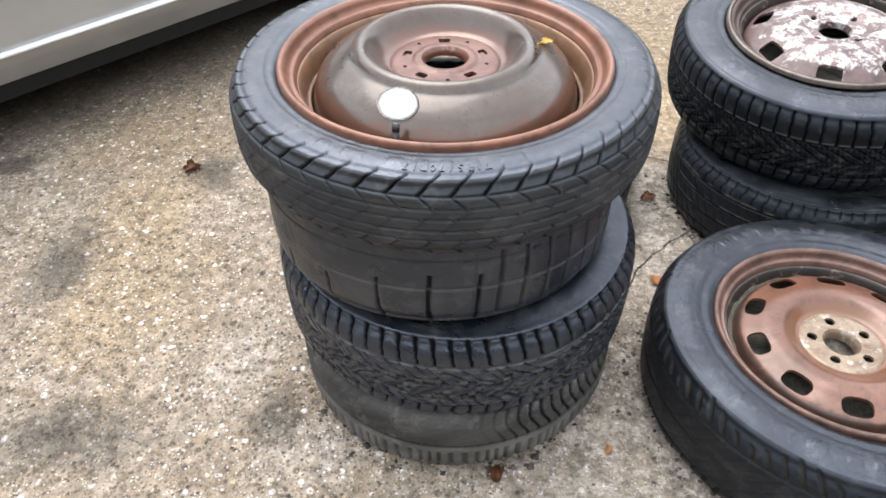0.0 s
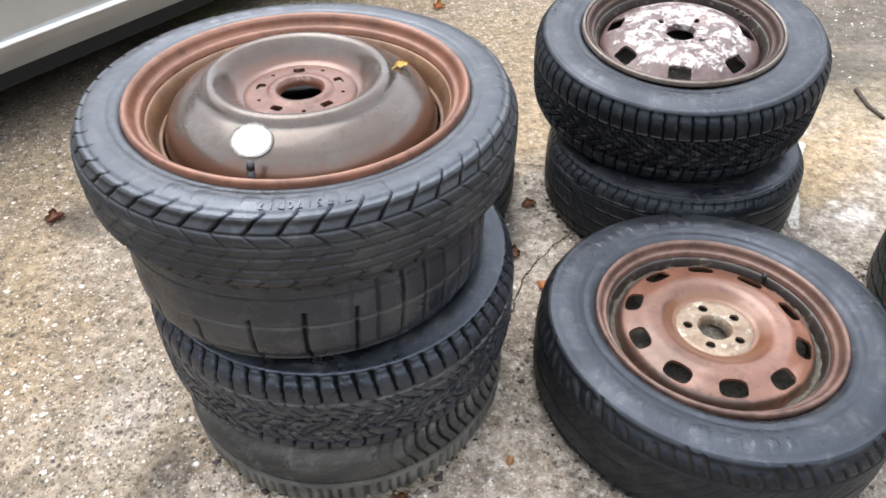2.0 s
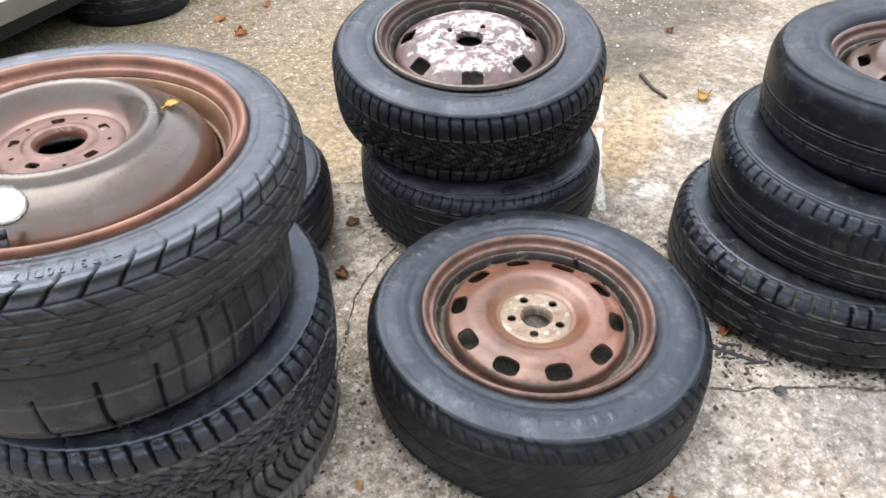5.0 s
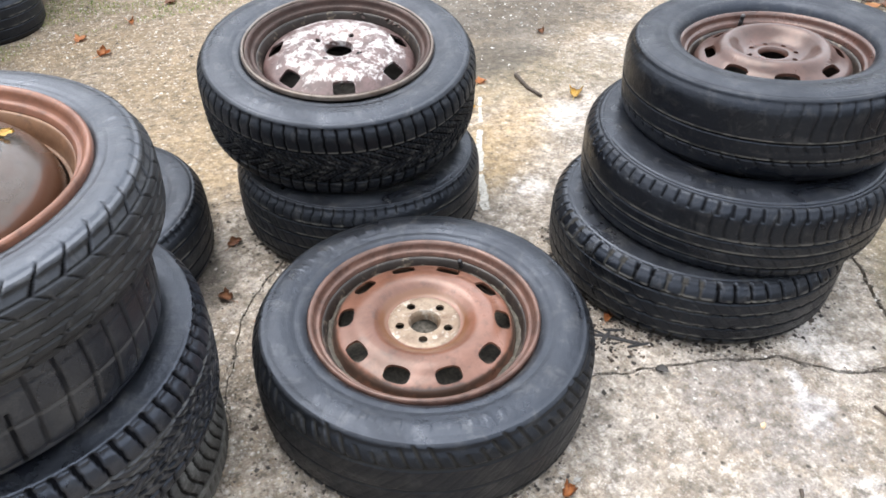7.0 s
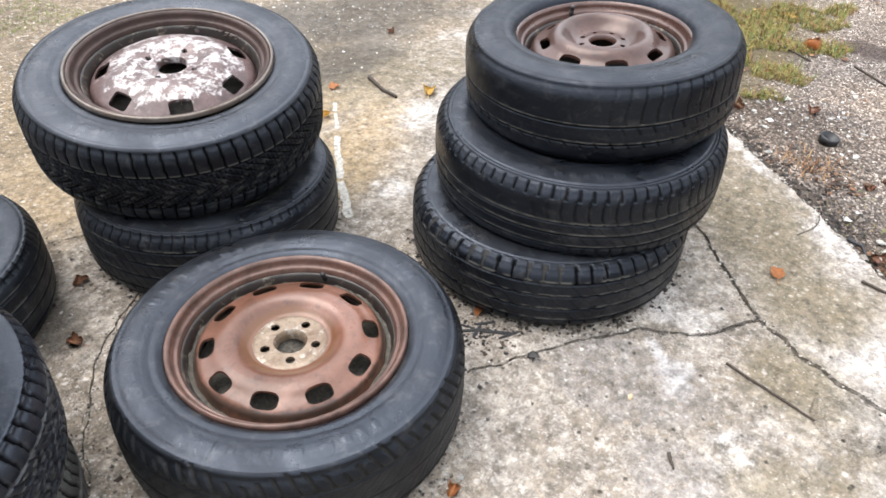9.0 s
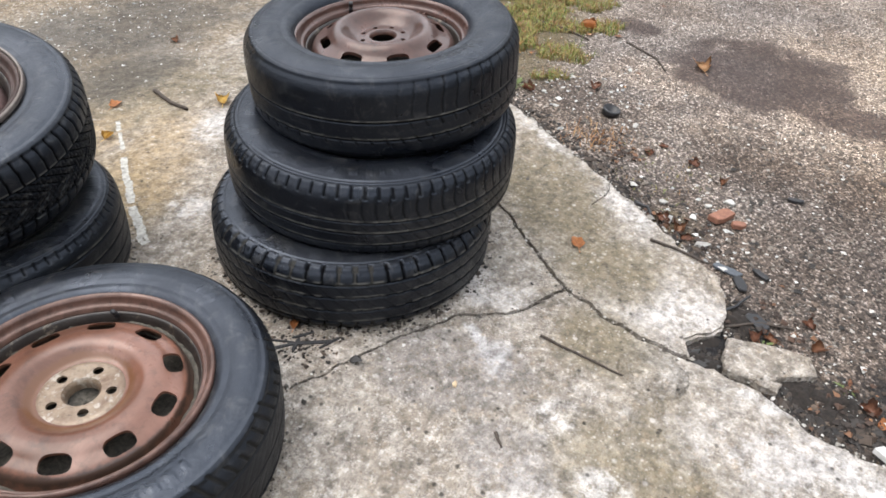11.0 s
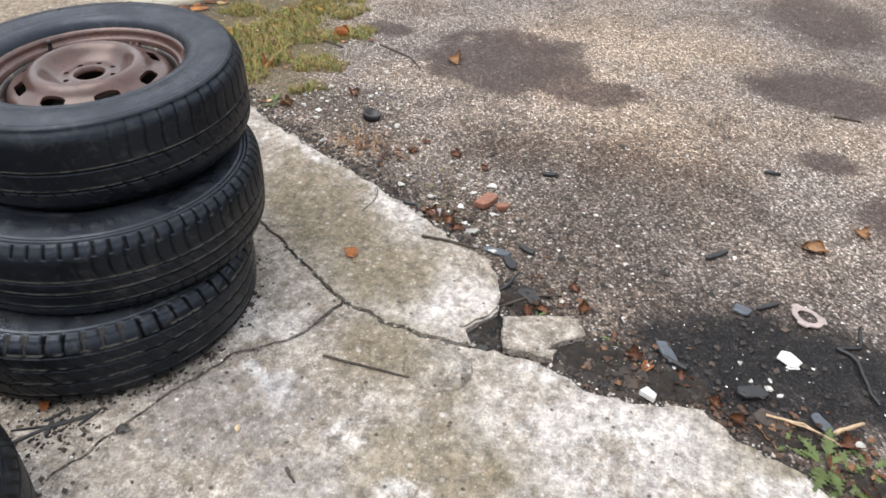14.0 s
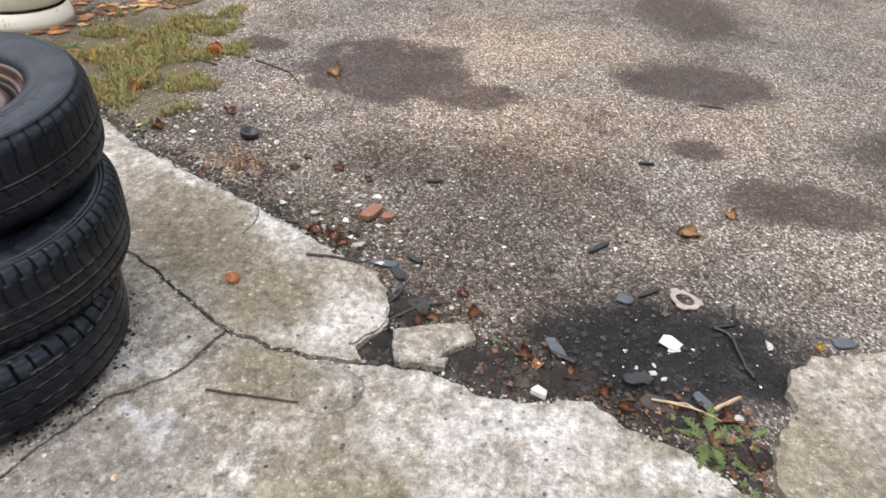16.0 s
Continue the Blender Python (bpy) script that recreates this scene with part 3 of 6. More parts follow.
def tread_winter(a, s, C):
    """Winter tyre: wide shoulder blocks, a pale line under them, V-shaped slots with wavy sipes between."""
    u, p = np.abs(s), C / 72
    d = 0.0040 * saw(a + 0.10 * u, p, 0.0042) * (u > 0.034) * (u < 0.090)
    d = np.maximum(d, 0.0050 * band(s, 0.033, 0.0012))
    d = np.maximum(d, 0.0055 * band(s, -0.046, 0.0016))
    d = np.maximum(d, 0.0050 * saw(a + s * 1.6, p, 0.0050) * (s < 0.032) * (s > -0.006))
    d = np.maximum(d, 0.0050 * saw(a - s * 1.6 + 0.004, p, 0.0050) * (s <= -0.006) * (s > -0.044))
    d = np.maximum(d, 0.0024 * saw(a - s * 0.5 + 0.0030 * np.sin(s * 520), p / 3, 0.0030) * (s < 0.030) * (s > -0.044))
    line = band(s, 0.0375, 0.0022) * (1 - saw(a + 0.0034, p, 0.006))
    dust = np.clip(np.sin(a * 83 + s * 160) * np.sin(a * 37 - s * 240 + 2 * np.sin(a * 17)) * 2 - 0.5, 0, 1)
    return d, 0.85 * line + 0.35 * dust * (s < 0.02) * (d < 0.003)


def tread_blocks(a, s, C):
    """All-season tyre: narrow shoulder slots, scalloped line above them, broken chipped middle blocks."""
    u, p = np.abs(s), C / 72
    d = 0.0055 * saw(a + 0.15 * u, p, 0.0034 + 0.10 * np.clip(u - 0.06, 0, 0.03)) * (u > 0.046) * (u < 0.096)
    d = np.maximum(d, 0.005 * band(u, 0.046, 0.0018))
    d = np.maximum(d, 0.0018 * band(u, 0.090 + 0.0035 * np.abs(np.sin(a / p * np.pi)), 0.0014))
    rag = 0.006 * np.sin(a * 53) + 0.004 * np.sin(a * 127 + s * 60)
    jump = 0.005 * np.sign(np.sin(a / p * 2 * np.pi)) + rag * 0.5
    d = np.maximum(d, 0.0024 * saw(a + s * 1.2 + rag, p * 0.9, 0.0042) * (u < 0.045) * (s > 0.012))
    d = np.maximum(d, 0.0024 * saw(a - s * 1.5 + rag + 0.01, p * 0.8, 0.0042) * (s < 0.012) * (s > -0.02))
    d = np.maximum(d, 0.0024 * saw(a + s * 0.9 - rag, p * 0.9, 0.005) * (s < -0.02) * (u < 0.045))
    d = np.maximum(d, 0.005 * band(s - jump, 0.012, 0.0022))
    d = np.maximum(d, 0.005 * band(s + jump, -0.02, 0.0022))
    chip = np.sin(a * 97 + s * 210 + 3 * np.sin(a * 31)) * np.sin(a * 41 - s * 330 + 2 * np.sin(a * 19))
    d = np.maximum(d, 0.0022 * np.clip(chip * 3 - 1.2, 0, 1) * (u < 0.045))
    return d, 0.55 * np.clip(chip * 2 - 0.2, 0, 1) * (d < 0.003) * (u < 0.044) + 0.4 * band(s, 0.0435, 0.0012)


def tread_lamella(a, s, C):
    """Muddy old tyre: a smooth hatched shoulder, curved lamellae on part of it, a ragged pale lower edge."""
    u, p = np.abs(s), C / 84
    bow = 0.010 * np.cos((u - 0.05) * 60)
    some = np.clip(2.5 * np.sin(a / C * 2 * np.pi + 3.17) - 0.9, 0.1, 1)
    d = 0.0042 * some * saw(a + bow, p, 0.005) * (s > -0.004) * (u < 0.085)
    d = np.maximum(d, 0.0014 * saw(a - 2.5 * s, C / 190, 0.003) * (s > 0.004) * (s < 0.06))
    d = np.maximum(d, 0.004 * band(s, 0.002, 0.0022))
    d = np.maximum(d, 0.0045 * saw(a + 0.004 * np.sin(a * 60), C / 96, 0.006) * (s < -0.012) * (s > -0.1))
    mud = np.clip(0.5 + 0.6 * np.sin(a * 19 + s * 40) + 0.5 * np.sin(a * 53 - s * 90), 0, 1)
    return d, 0.9 * np.clip((0.002 - s) / 0.010, 0, 1) * (0.55 + 0.45 * mud) + 0.30 * mud * (d < 0.002)


def tread_ribs(a, s, C):
    """Summer tyre: thin grooves round it, faint cross sipes, notched shoulder."""
    u = np.abs(s)
    d = np.zeros_like(a)
    for si in (-0.052, -0.018, 0.018, 0.052):
        d = np.maximum(d, 0.0045 * band(s, si, 0.0011))
    d = np.maximum(d, 0.0026 * saw(a, C / 78, 0.0034) * (u > 0.076) * (u < 0.094))
    d = np.maximum(d, 0.0022 * band(u, 0.098, 0.001))
    fade = np.clip(np.sin(a / C * 4 * np.pi + 1.2) * 2, 0, 1)
    d = np.maximum(d, 0.0024 * saw(a + 0.004 * np.sin(s * 120), C / 78, 0.0034) * (u > 0.054) * (u < 0.078) * fade)
    d = np.maximum(d, 0.0012 * saw(a + s * 0.6, C / 78, 0.0025) * (u < 0.05) * fade)
    g = np.zeros_like(a)
    for si in (-0.018, 0.018, 0.052):
        g = np.maximum(g, 0.9 * band(s, si + 0.0040, 0.0022) * np.clip(0.6 + np.sin(a * 37) + np.sin(a * 131), 0, 1))
    return d, g


def tread_notched(a, s, C):
    """Summer tyre: three thin grooves, a row of short shoulder notches, curved cross slots on one side."""
    u, p = np.abs(s), C / 74
    d = np.zeros_like(a)
    for si in (0.012, -0.016, -0.046):
        d = np.maximum(d, 0.0050 * band(s, si, 0.0012))
    d = np.maximum(d, 0.0030 * saw(a, p, 0.0046) * (u > 0.066) * (u < 0.094 + 0.003 * np.sin(a * 29)))
    some = np.clip(np.sin(a / C * 2 * np.pi + 2.75) * 2.5 + 0.4, 0, 1)
    d = np.maximum(d, 0.0020 * some * saw(a + 0.010 * np.cos((u - 0.045) * 45), p, 0.0046) * (s > 0.014) * (s < 0.078))
    d = np.maximum(d, 0.0012 * some * saw(a + 0.8 * s + 0.006, p, 0.0042) * (s < 0.010) * (s > -0.044))
    d = np.maximum(d, 0.0020 * some * saw(a + 0.008, p, 0.0046) * (s < -0.048) * (u < 0.085))
    d = np.maximum(d, 0.0018 * band(u, 0.098, 0.0012))
    g = np.zeros_like(a)
    for si in (0.012, -0.016, -0.046):
        g = np.maximum(g, 0.9 * band(s, si + 0.0042, 0.0022) * np.clip(0.8 + np.sin(a * 37) + np.sin(a * 131), 0.4, 1))
    return d, g


def tread_two(a, s, C):
    """Nearly bald tyre: two thin grooves with pale edges, cross cuts left on part of the shoulder."""
    u, p = np.abs(s), C / 60
    d = 0.0042 * np.maximum(band(s, 0.004, 0.0011), band(s, -0.036, 0.0011))
    part_way = np.clip(np.sin(a / C * 2 * np.pi + 2.6) * 2.5, 0, 1)
    d = np.maximum(d, 0.0020 * saw(a + 0.004 * np.sin(u * 60), p, 0.0036) * (s > 0.010) * (s < 0.084) * part_way)
    d = np.maximum(d, 0.0022 * saw(a + 0.5 * s + 0.008, p, 0.0040) * (np.abs(s + 0.004) < 0.008) * part_way)
    d = np.maximum(d, 0.0022 * saw(a + 0.5 * s + 0.012, p, 0.0040) * (np.abs(s + 0.038) < 0.009))
    d = np.maximum(d, 0.0016 * band(u, 0.098, 0.0012))
    pale = np.maximum(band(s, 0.0080, 0.0022), band(s, -0.0320, 0.0022))
    dots = saw(a, p / 2, 0.003) * band(s, -0.014, 0.0012)
    return d, 0.95 * pale * np.clip(0.8 + np.sin(a * 41) + np.sin(a * 173), 0.4, 1) + 0.12 * dots


def tread_van(a, s, C):
    """Van tyre: zigzag ribs and chipped square shoulder lugs."""
    u, p = np.abs(s), C / 60
    d = np.zeros_like(a)
    for si in (-0.05, -0.018, 0.018, 0.05):
        d = np.maximum(d, 0.005 * band(s + 0.0008 * np.sin(a / p * 2 * np.pi), si, 0.0016))
    chip = 0.5 + 0.5 * np.sin(a * 23 + np.sin(a * 7) * 3)
    d = np.maximum(d, 0.006 * saw(a, p, 0.006 + 0.005 * chip) * (u > 0.078) * (u < 0.096))
    d = np.maximum(d, 0.0035 * saw(a, p, 0.005) * (u > 0.05) * (u < 0.08))
    d = np.maximum(d, 0.0010 * saw(a + s * 0.9, p, 0.003) * (u < 0.05))
    g = 0.35 * (d > 0.003) * (chip > 0.4)
    for si in (-0.05, -0.018, 0.018, 0.05):
        g = np.maximum(g, 0.85 * band(s, si + 0.0050, 0.0022) * np.clip(0.5 + np.sin(a * 43) + np.sin(a * 151), 0, 1))
    return d, g


def tyre(R, w, rb, tread, mat, parent=None, m=None, name="old_tyre", seg=820, nz=140, side=None, square=1.0):
    """A tyre lying flat round z = 0: tread and lining as one mesh, the two side walls under it."""
    h = R - rb
    top = [(rb - 0.006, 0.36 * w), (rb, 0.425 * w), (rb + 0.10 * h, 0.465 * w), (rb + 0.22 * h, 0.472 * w), (rb + 0.45 * h, 0.5 * w), (rb + 0.66 * h, (0.485 + 0.007 * square) * w), (rb + 0.84 * h, (0.432 + 0.035 * square) * w), (R - 0.008 - 0.004 * square, (0.365 + 0.062 * square) * w), (R - 0.002 - 0.003 * square, (0.29 + 0.088 * square) * w), (R + 0.001 * (1 - square), (0.24 + 0.06 * square) * w), (R + 0.002, 0.12 * w)]
    prof = spline(top + [(r, -z) for r, z in reversed(top)], nz * 5)
    along = np.linspace(-1, 1, nz * 5)
    share = np.cumsum(np.where(np.abs(along) < 0.52, 2.6, 1.0))
    pick = np.interp(np.linspace(share[0], share[-1], nz), share, np.arange(nz * 5))
    prof = np.c_[np.interp(pick, np.arange(nz * 5), prof[:, 0]), np.interp(pick, np.arange(nz * 5), prof[:, 1])]
    tangent = np.gradient(prof, axis=0)
    nrm = np.c_[-tangent[:, 1], tangent[:, 0]]
    nrm /= np.linalg.norm(nrm, axis=1)[:, None]
    if nrm[nz // 2, 0] < 0:
        nrm = -nrm
    arc = np.r_[0, np.cumsum(np.linalg.norm(np.diff(prof, axis=0), axis=1))]
    s = arc[-1] / 2 - arc
    inner = spline([(rb - 0.006, -0.36 * w), (rb + 0.012, -0.40 * w), (rb + 0.45 * h, -0.455 * w), (R - 0.026, -0.38 * w), (R - 0.016, 0), (R - 0.026, 0.38 * w), (rb + 0.45 * h, 0.455 * w), (rb + 0.012, 0.40 * w), (rb - 0.006, 0.36 * w)], 20)
    th = np.linspace(0, 2 * np.pi, seg, endpoint=False)
    C = 2 * np.pi * R
    A = (th * R)[:, None] + 0 * s
    d, g = tread(A, np.broadcast_to(s, A.shape), C)
    ring = 0.0011 * (band(prof[:, 0], rb + 0.16 * h, 0.0025) - band(prof[:, 0], rb + 0.74 * h, 0.0020) + band(prof[:, 0], rb + 0.30 * h, 0.0020)) * (np.abs(prof[:, 1]) > 0.38 * w)
    wob = 0.0012 * np.sin(3 * th + R * 40)[:, None]
    words = (np.sin(A * 150 + 2 * np.sin(A * 31)) > 0.1) * (np.sin(A * 8.3 + R * 50) > 0.30)
    ring = ring + 0.0010 * words * band(prof[:, 0], rb + 0.50 * h, 0.0065) * (np.abs(prof[:, 1]) > 0.44 * w)
    rr = prof[:, 0] + nrm[:, 0] * (ring - d) + wob
    zz = prof[:, 1] + nrm[:, 1] * (ring - d)

    def strip(label, r, z, gr, deep, mat=mat):
        me = grid_mesh(label, np.stack([r * np.cos(th)[:, None], r * np.sin(th)[:, None], z + 0 * r], -1), seg, r.shape[1], True, False)
        at = me.attributes.new("grime", "FLOAT", "POINT")
        at.data.foreach_set("value", (gr + 0 * r).reshape(-1).astype(np.float32))
        # Depth of cut sets how much shade is painted in.
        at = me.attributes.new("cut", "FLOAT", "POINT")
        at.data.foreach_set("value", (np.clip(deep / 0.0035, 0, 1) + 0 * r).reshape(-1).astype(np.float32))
        me.materials.append(mat)
        return me

    k = int(np.argmax(prof[:, 0] > rb + 0.80 * h))
    rows = lambda x: np.broadcast_to(x, (seg, len(x)))
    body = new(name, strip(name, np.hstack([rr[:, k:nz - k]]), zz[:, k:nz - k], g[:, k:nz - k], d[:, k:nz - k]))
    body.parent = parent
    if m:
        body.matrix_world = m
    for sl in (slice(0, k + 1), slice(nz - k - 1, nz)):
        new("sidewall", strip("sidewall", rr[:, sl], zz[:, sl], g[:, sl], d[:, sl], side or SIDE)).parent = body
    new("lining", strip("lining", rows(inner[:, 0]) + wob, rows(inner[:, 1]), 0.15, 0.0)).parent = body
    return body


# ---- rims ----
def lathe(profile, seg=128, thick=0.004, closed=False):
    """A turned sheet of the given thickness from (r, z) points."""
    p = np.array(profile, float)
    if not closed:
        t = np.gradient(p, axis=0)
        n = np.c_[-t[:, 1], t[:, 0]]
        n /= np.linalg.norm(n, axis=1)[:, None]
        p = np.vstack([p, (p + n * thick)[::-1]])
    th = np.linspace(0, 2 * np.pi, seg, endpoint=False)
    co = np.stack([p[:, 0] * np.cos(th)[:, None], p[:, 0] * np.sin(th)[:, None], 0 * th[:, None] + p[:, 1]], -1)
    me = grid_mesh("lathe", co, seg, len(p), True, True)
    bm = bmesh.new()
    bm.from_mesh(me)
    bpy.data.meshes.remove(me)
    bmesh.ops.recalc_face_normals(bm, faces=bm.faces)
    return bm


def prism(outline, z0, z1):
    bm = bmesh.new()
    lo = [bm.verts.new((x, y, z0)) for x, y in outline]
    hi = [bm.verts.new((x, y, z1)) for x, y in outline]
    n = len(lo)
    bm.faces.new(lo[::-1])
    bm.faces.new(hi)
    for i in range(n):
        bm.faces.new((lo[i], lo[(i + 1) % n], hi[(i + 1) % n], hi[i]))
    bmesh.ops.recalc_face_normals(bm, faces=bm.faces)
    return bm


def oval(cx, cy, hx, hy, turn, n=20, power=3.0):
    """An outline between an ellipse and a rounded box."""
    out = []
    for i in range(n):
        a = 2 * math.pi * i / n
        c, s = math.cos(a), math.sin(a)
        x = hx * math.copysign(abs(c) ** (2 / power), c)
        y = hy * math.copysign(abs(s) ** (2 / power), s)
        out.append((cx + x * math.cos(turn) - y * math.sin(turn), cy + x * math.sin(turn) + y * math.cos(turn)))
    return out


def cut(bm, cutters):
    """The solid bm less the cutters, as a new bmesh."""
    me = bpy.data.meshes.new("solid")
    bm.to_mesh(me)
    bm.free()
    ob = new("solid", me)
    cm = bpy.data.meshes.new("cutter")
    cb = bmesh.new()
    for c in cutters:
        t = bpy.data.meshes.new("t")
        c.to_mesh(t)
        c.free()
        cb.from_mesh(t)
        bpy.data.meshes.remove(t)
    cb.to_mesh(cm)
    cb.free()
    co = new("cutter", cm)
    mod = ob.modifiers.new("cut", "BOOLEAN")
    mod.operation, mod.solver, mod.object = "DIFFERENCE", "EXACT", co
    dg = bpy.context.evaluated_depsgraph_get()
    dg.update()
    out = bmesh.new()
    res = bpy.data.meshes.new_from_object(ob.evaluated_get(dg))
    out.from_mesh(res)
    for o in (ob, co):
        bpy.data.objects.remove(o)
    for x in (me, cm, res):
        bpy.data.meshes.remove(x)
    return out


def sharp(ob, angle=35):
    ob.data.set_sharp_from_angle(angle=radians(angle))
    return ob


def disc_with_holes(profile, vents, bolts, hub_r, thick=0.005):
    """A turned wheel disc with vent holes (count, radius, half length, half width, start angle, power), bolt holes (count, circle, radius, start)."""
    cutters = []
    n, r, hl, hw, a0, pw = vents
    for i in range(n):
        a = radians(a0) + 2 * math.pi * i / n
        cutters.append(prism(oval(r * math.cos(a), r * math.sin(a), hw, hl, a, 20, pw), -0.2, 0.2))
    n, r, br, a0 = bolts
    for i in range(n):
        a = radians(a0) + 2 * math.pi * i / n
        cutters.append(prism(oval(r * math.cos(a), r * math.sin(a), br, br, 0, 12, 2), -0.2, 0.2))
    return cut(lathe(profile, 128, -thick), cutters)


def valve(parent, r, a, z, lean=0.5):
    bm = bmesh.new()
    bmesh.ops.create_cone(bm, cap_ends=True, segments=12, radius1=0.006, radius2=0.0042, depth=0.026)
    bmesh.ops.create_cone(bm, cap_ends=True, segments=12, radius1=0.0050, radius2=0.0046, depth=0.010, matrix=Matrix.Translation((0, 0, 0.015)))
    bmesh.ops.transform(bm, matrix=Matrix.Rotation(a, 4, "Z") @ Matrix.Translation((r, 0, z)) @ Matrix.Rotation(-lean, 4, "Y"), verts=bm.verts)
    return part("valve", bm, BLACK, parent, "black rubber tyre valve")


# ---- ground, slab and cracks ----
def jagged(points, step=0.02, amp=0.006, seed=1.0):
    """The polyline with extra points, pushed sideways by noise."""
    out = []
    for (x0, y0), (x1, y1) in zip(points, points[1:]):
        L = math.hypot(x1 - x0, y1 - y0)
        n = max(1, int(L / step))
        for i in range(n):
            f = i / n
            x, y = x0 + (x1 - x0) * f, y0 + (y1 - y0) * f
            k = amp * (noise.noise((x * 23, y * 23, seed)) * 1.4 + noise.noise((x * 70, y * 70, seed + 5)) * 0.7)
            out.append((x - (y1 - y0) / L * k, y + (x1 - x0) / L * k))
    return out + [points[-1]]


def ribbon(points, widths):
    """The outline of a strip along the points, of the given widths."""
    left, right = [], []
    for i, (x, y) in enumerate(points):
        x0, y0 = points[max(i - 1, 0)]
        x1, y1 = points[min(i + 1, len(points) - 1)]
        L = math.hypot(x1 - x0, y1 - y0) or 1
        nx, ny = -(y1 - y0) / L, (x1 - x0) / L
        w = widths[i] / 2
        left.append((x + nx * w, y + ny * w))
        right.append((x - nx * w, y - ny * w))
    return left + right[::-1]


bm = bmesh.new()
bmesh.ops.create_grid(bm, x_segments=8, y_segments=8, size=400)
ground = tagged(part("ground", bm, ROAD), "grey-beige gravelled asphalt yard with dark tar patches", "ground", kind="structure")
ground.location = (0, 0, -0.022)

# Four unseen walls, added to block light from near the horizon.
BLOCKER = plain("unseen_light_block_wall", (0.10, 0.10, 0.085), 0.9, 0, 3, 0.5)
for k, (x0, y0, x1, y1) in enumerate(((-7, -6, -6.8, 9), (9.8, -6, 10, 9), (-6.8, -6, 9.8, -5.8), (-6.8, 8.8, 9.8, 9))):
    tagged(part("wall_" + ("west", "east", "south", "north")[k], prism([(x0, y0), (x1, y0), (x1, y1), (x0, y1)], -0.022, 3.6), BLOCKER, None, smooth=False), "plain unseen wall added to cut off low sky light", "wall", kind="structure")

EDGE = [(0.75, -1.9), (1.0, -1.3), (1.236, -0.788), (1.307, -0.721), (1.365, -0.598), (1.42, -0.548), (1.407, -0.43), (1.412, -0.325), (1.472, -0.204), (1.478, -0.06), (1.532, -0.036), (1.615, -0.102), (1.71, -0.085), (1.803, -0.052), (1.842, 0.026), (1.987, 0.221), (2.099, 0.378), (2.234, 0.59), (2.346, 0.774), (2.589, 1.03), (3.4, 1.95)]
outline = [(-6, -4), (0.2, -4)] + jagged(EDGE, 0.016, 0.009, 2.0) + [(5, 3.8), (6.8, 6), (-6, 6)]
CRACKS = [
    ([(1.48, -0.062), (1.48, 0.029), (1.497, 0.118), (1.545, 0.257), (1.658, 0.399), (1.786, 0.553), (1.86, 0.70)], 0.014, 0.007),
    ([(1.54, 0.257), (1.442, 0.297), (1.371, 0.354), (1.325, 0.426), (1.242, 0.474), (1.12, 0.53), (0.96, 0.60)], 0.010, 0.006),
    ([(0.30, 1.66), (0.54, 1.59), (0.604, 1.564), (0.80, 1.50)], 0.004, 0.003),
    ([(0.62, 1.30), (0.58, 1.262), (0.51, 1.215), (0.44, 1.148), (0.39, 1.06), (0.331, 0.957), (0.30, 0.86)], 0.005, 0.002),
    ([(0.58, 1.262), (0.60, 1.17), (0.56, 1.10), (0.50, 1.07)], 0.004, 0.002),
    ([(1.92, 0.33), (1.985, 0.31), (2.06, 0.325)], 0.004, 0.003),
]
cutters, fills = [], []
for k, (line, w0, w1) in enumerate(CRACKS):
    pts = jagged(line, 0.012, 0.006, 7.0 + k)
    n = len(pts)
    ws = [max(0.0015, (w0 + (w1 - w0) * i / n) * (1 + 0.5 * noise.noise((i * 0.4, k, 3)))) for i in range(n)]
    cutters.append(prism(ribbon(pts, ws), -0.03, 0.02))
    fills.append(ribbon(pts, [w + 0.004 for w in ws]))
slab = prism(outline, -0.12, 0.0)
bmesh.ops.bevel(slab, geom=[e for e in slab.edges if all(v.co.z > -0.01 and v.co.x > 0.6 and v.co.y < 2.2 for v in e.verts)], offset=0.006, segments=2, affect="EDGES", clamp_overlap=True)
for c in cutters:
    slab = cut(slab, [c])
slab_ob = tagged(part("pavement", slab, CONCRETE, None, smooth=False), "cracked weathered concrete slab with stains, painted car shade and exposed aggregate", "concrete slab", kind="structure")
for f in fills:
    part("crack_dirt", prism(f, -0.045, -0.014), DARK_FILL, slab_ob, "dark dirt packed in a crack", smooth=False)

# ---- the wheels and tyres ----
def wheel(name, m, label, group, R, w, rf, tread, rubber, rim_mat, well_mat, seg=820, side=None, shift=(0.0, 0.0, 0.0), square=1.0):
    """An empty at the top flange's centre, with tyre, rim and well."""
    e = tagged(empty(name, m), label, "wheel", group)
    width = w * 0.88
    t = tyre(R, w, rf, tread, rubber, e, name="tyre", seg=seg, side=side, square=square)
    t.matrix_basis = Matrix.Translation((shift[0], shift[1], shift[2] or -width / 2))
    flange = spline([(rf + 0.0015, -0.012), (rf + 0.001, -0.003), (rf - 0.003, 0.001), (rf - 0.009, -0.003), (rf - 0.012, -0.012), (rf - 0.0155, -0.017), (rf - 0.0185, -0.0155), (rf - 0.021, -0.018), (rf - 0.024, -0.026)], 28)
    rim = part("rim", lathe(flange, 128, 0.003), rim_mat, e)
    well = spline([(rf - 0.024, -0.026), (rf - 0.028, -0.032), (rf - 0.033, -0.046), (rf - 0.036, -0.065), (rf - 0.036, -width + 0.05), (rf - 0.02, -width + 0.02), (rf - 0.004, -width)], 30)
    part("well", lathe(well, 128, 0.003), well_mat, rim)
    return e, rim


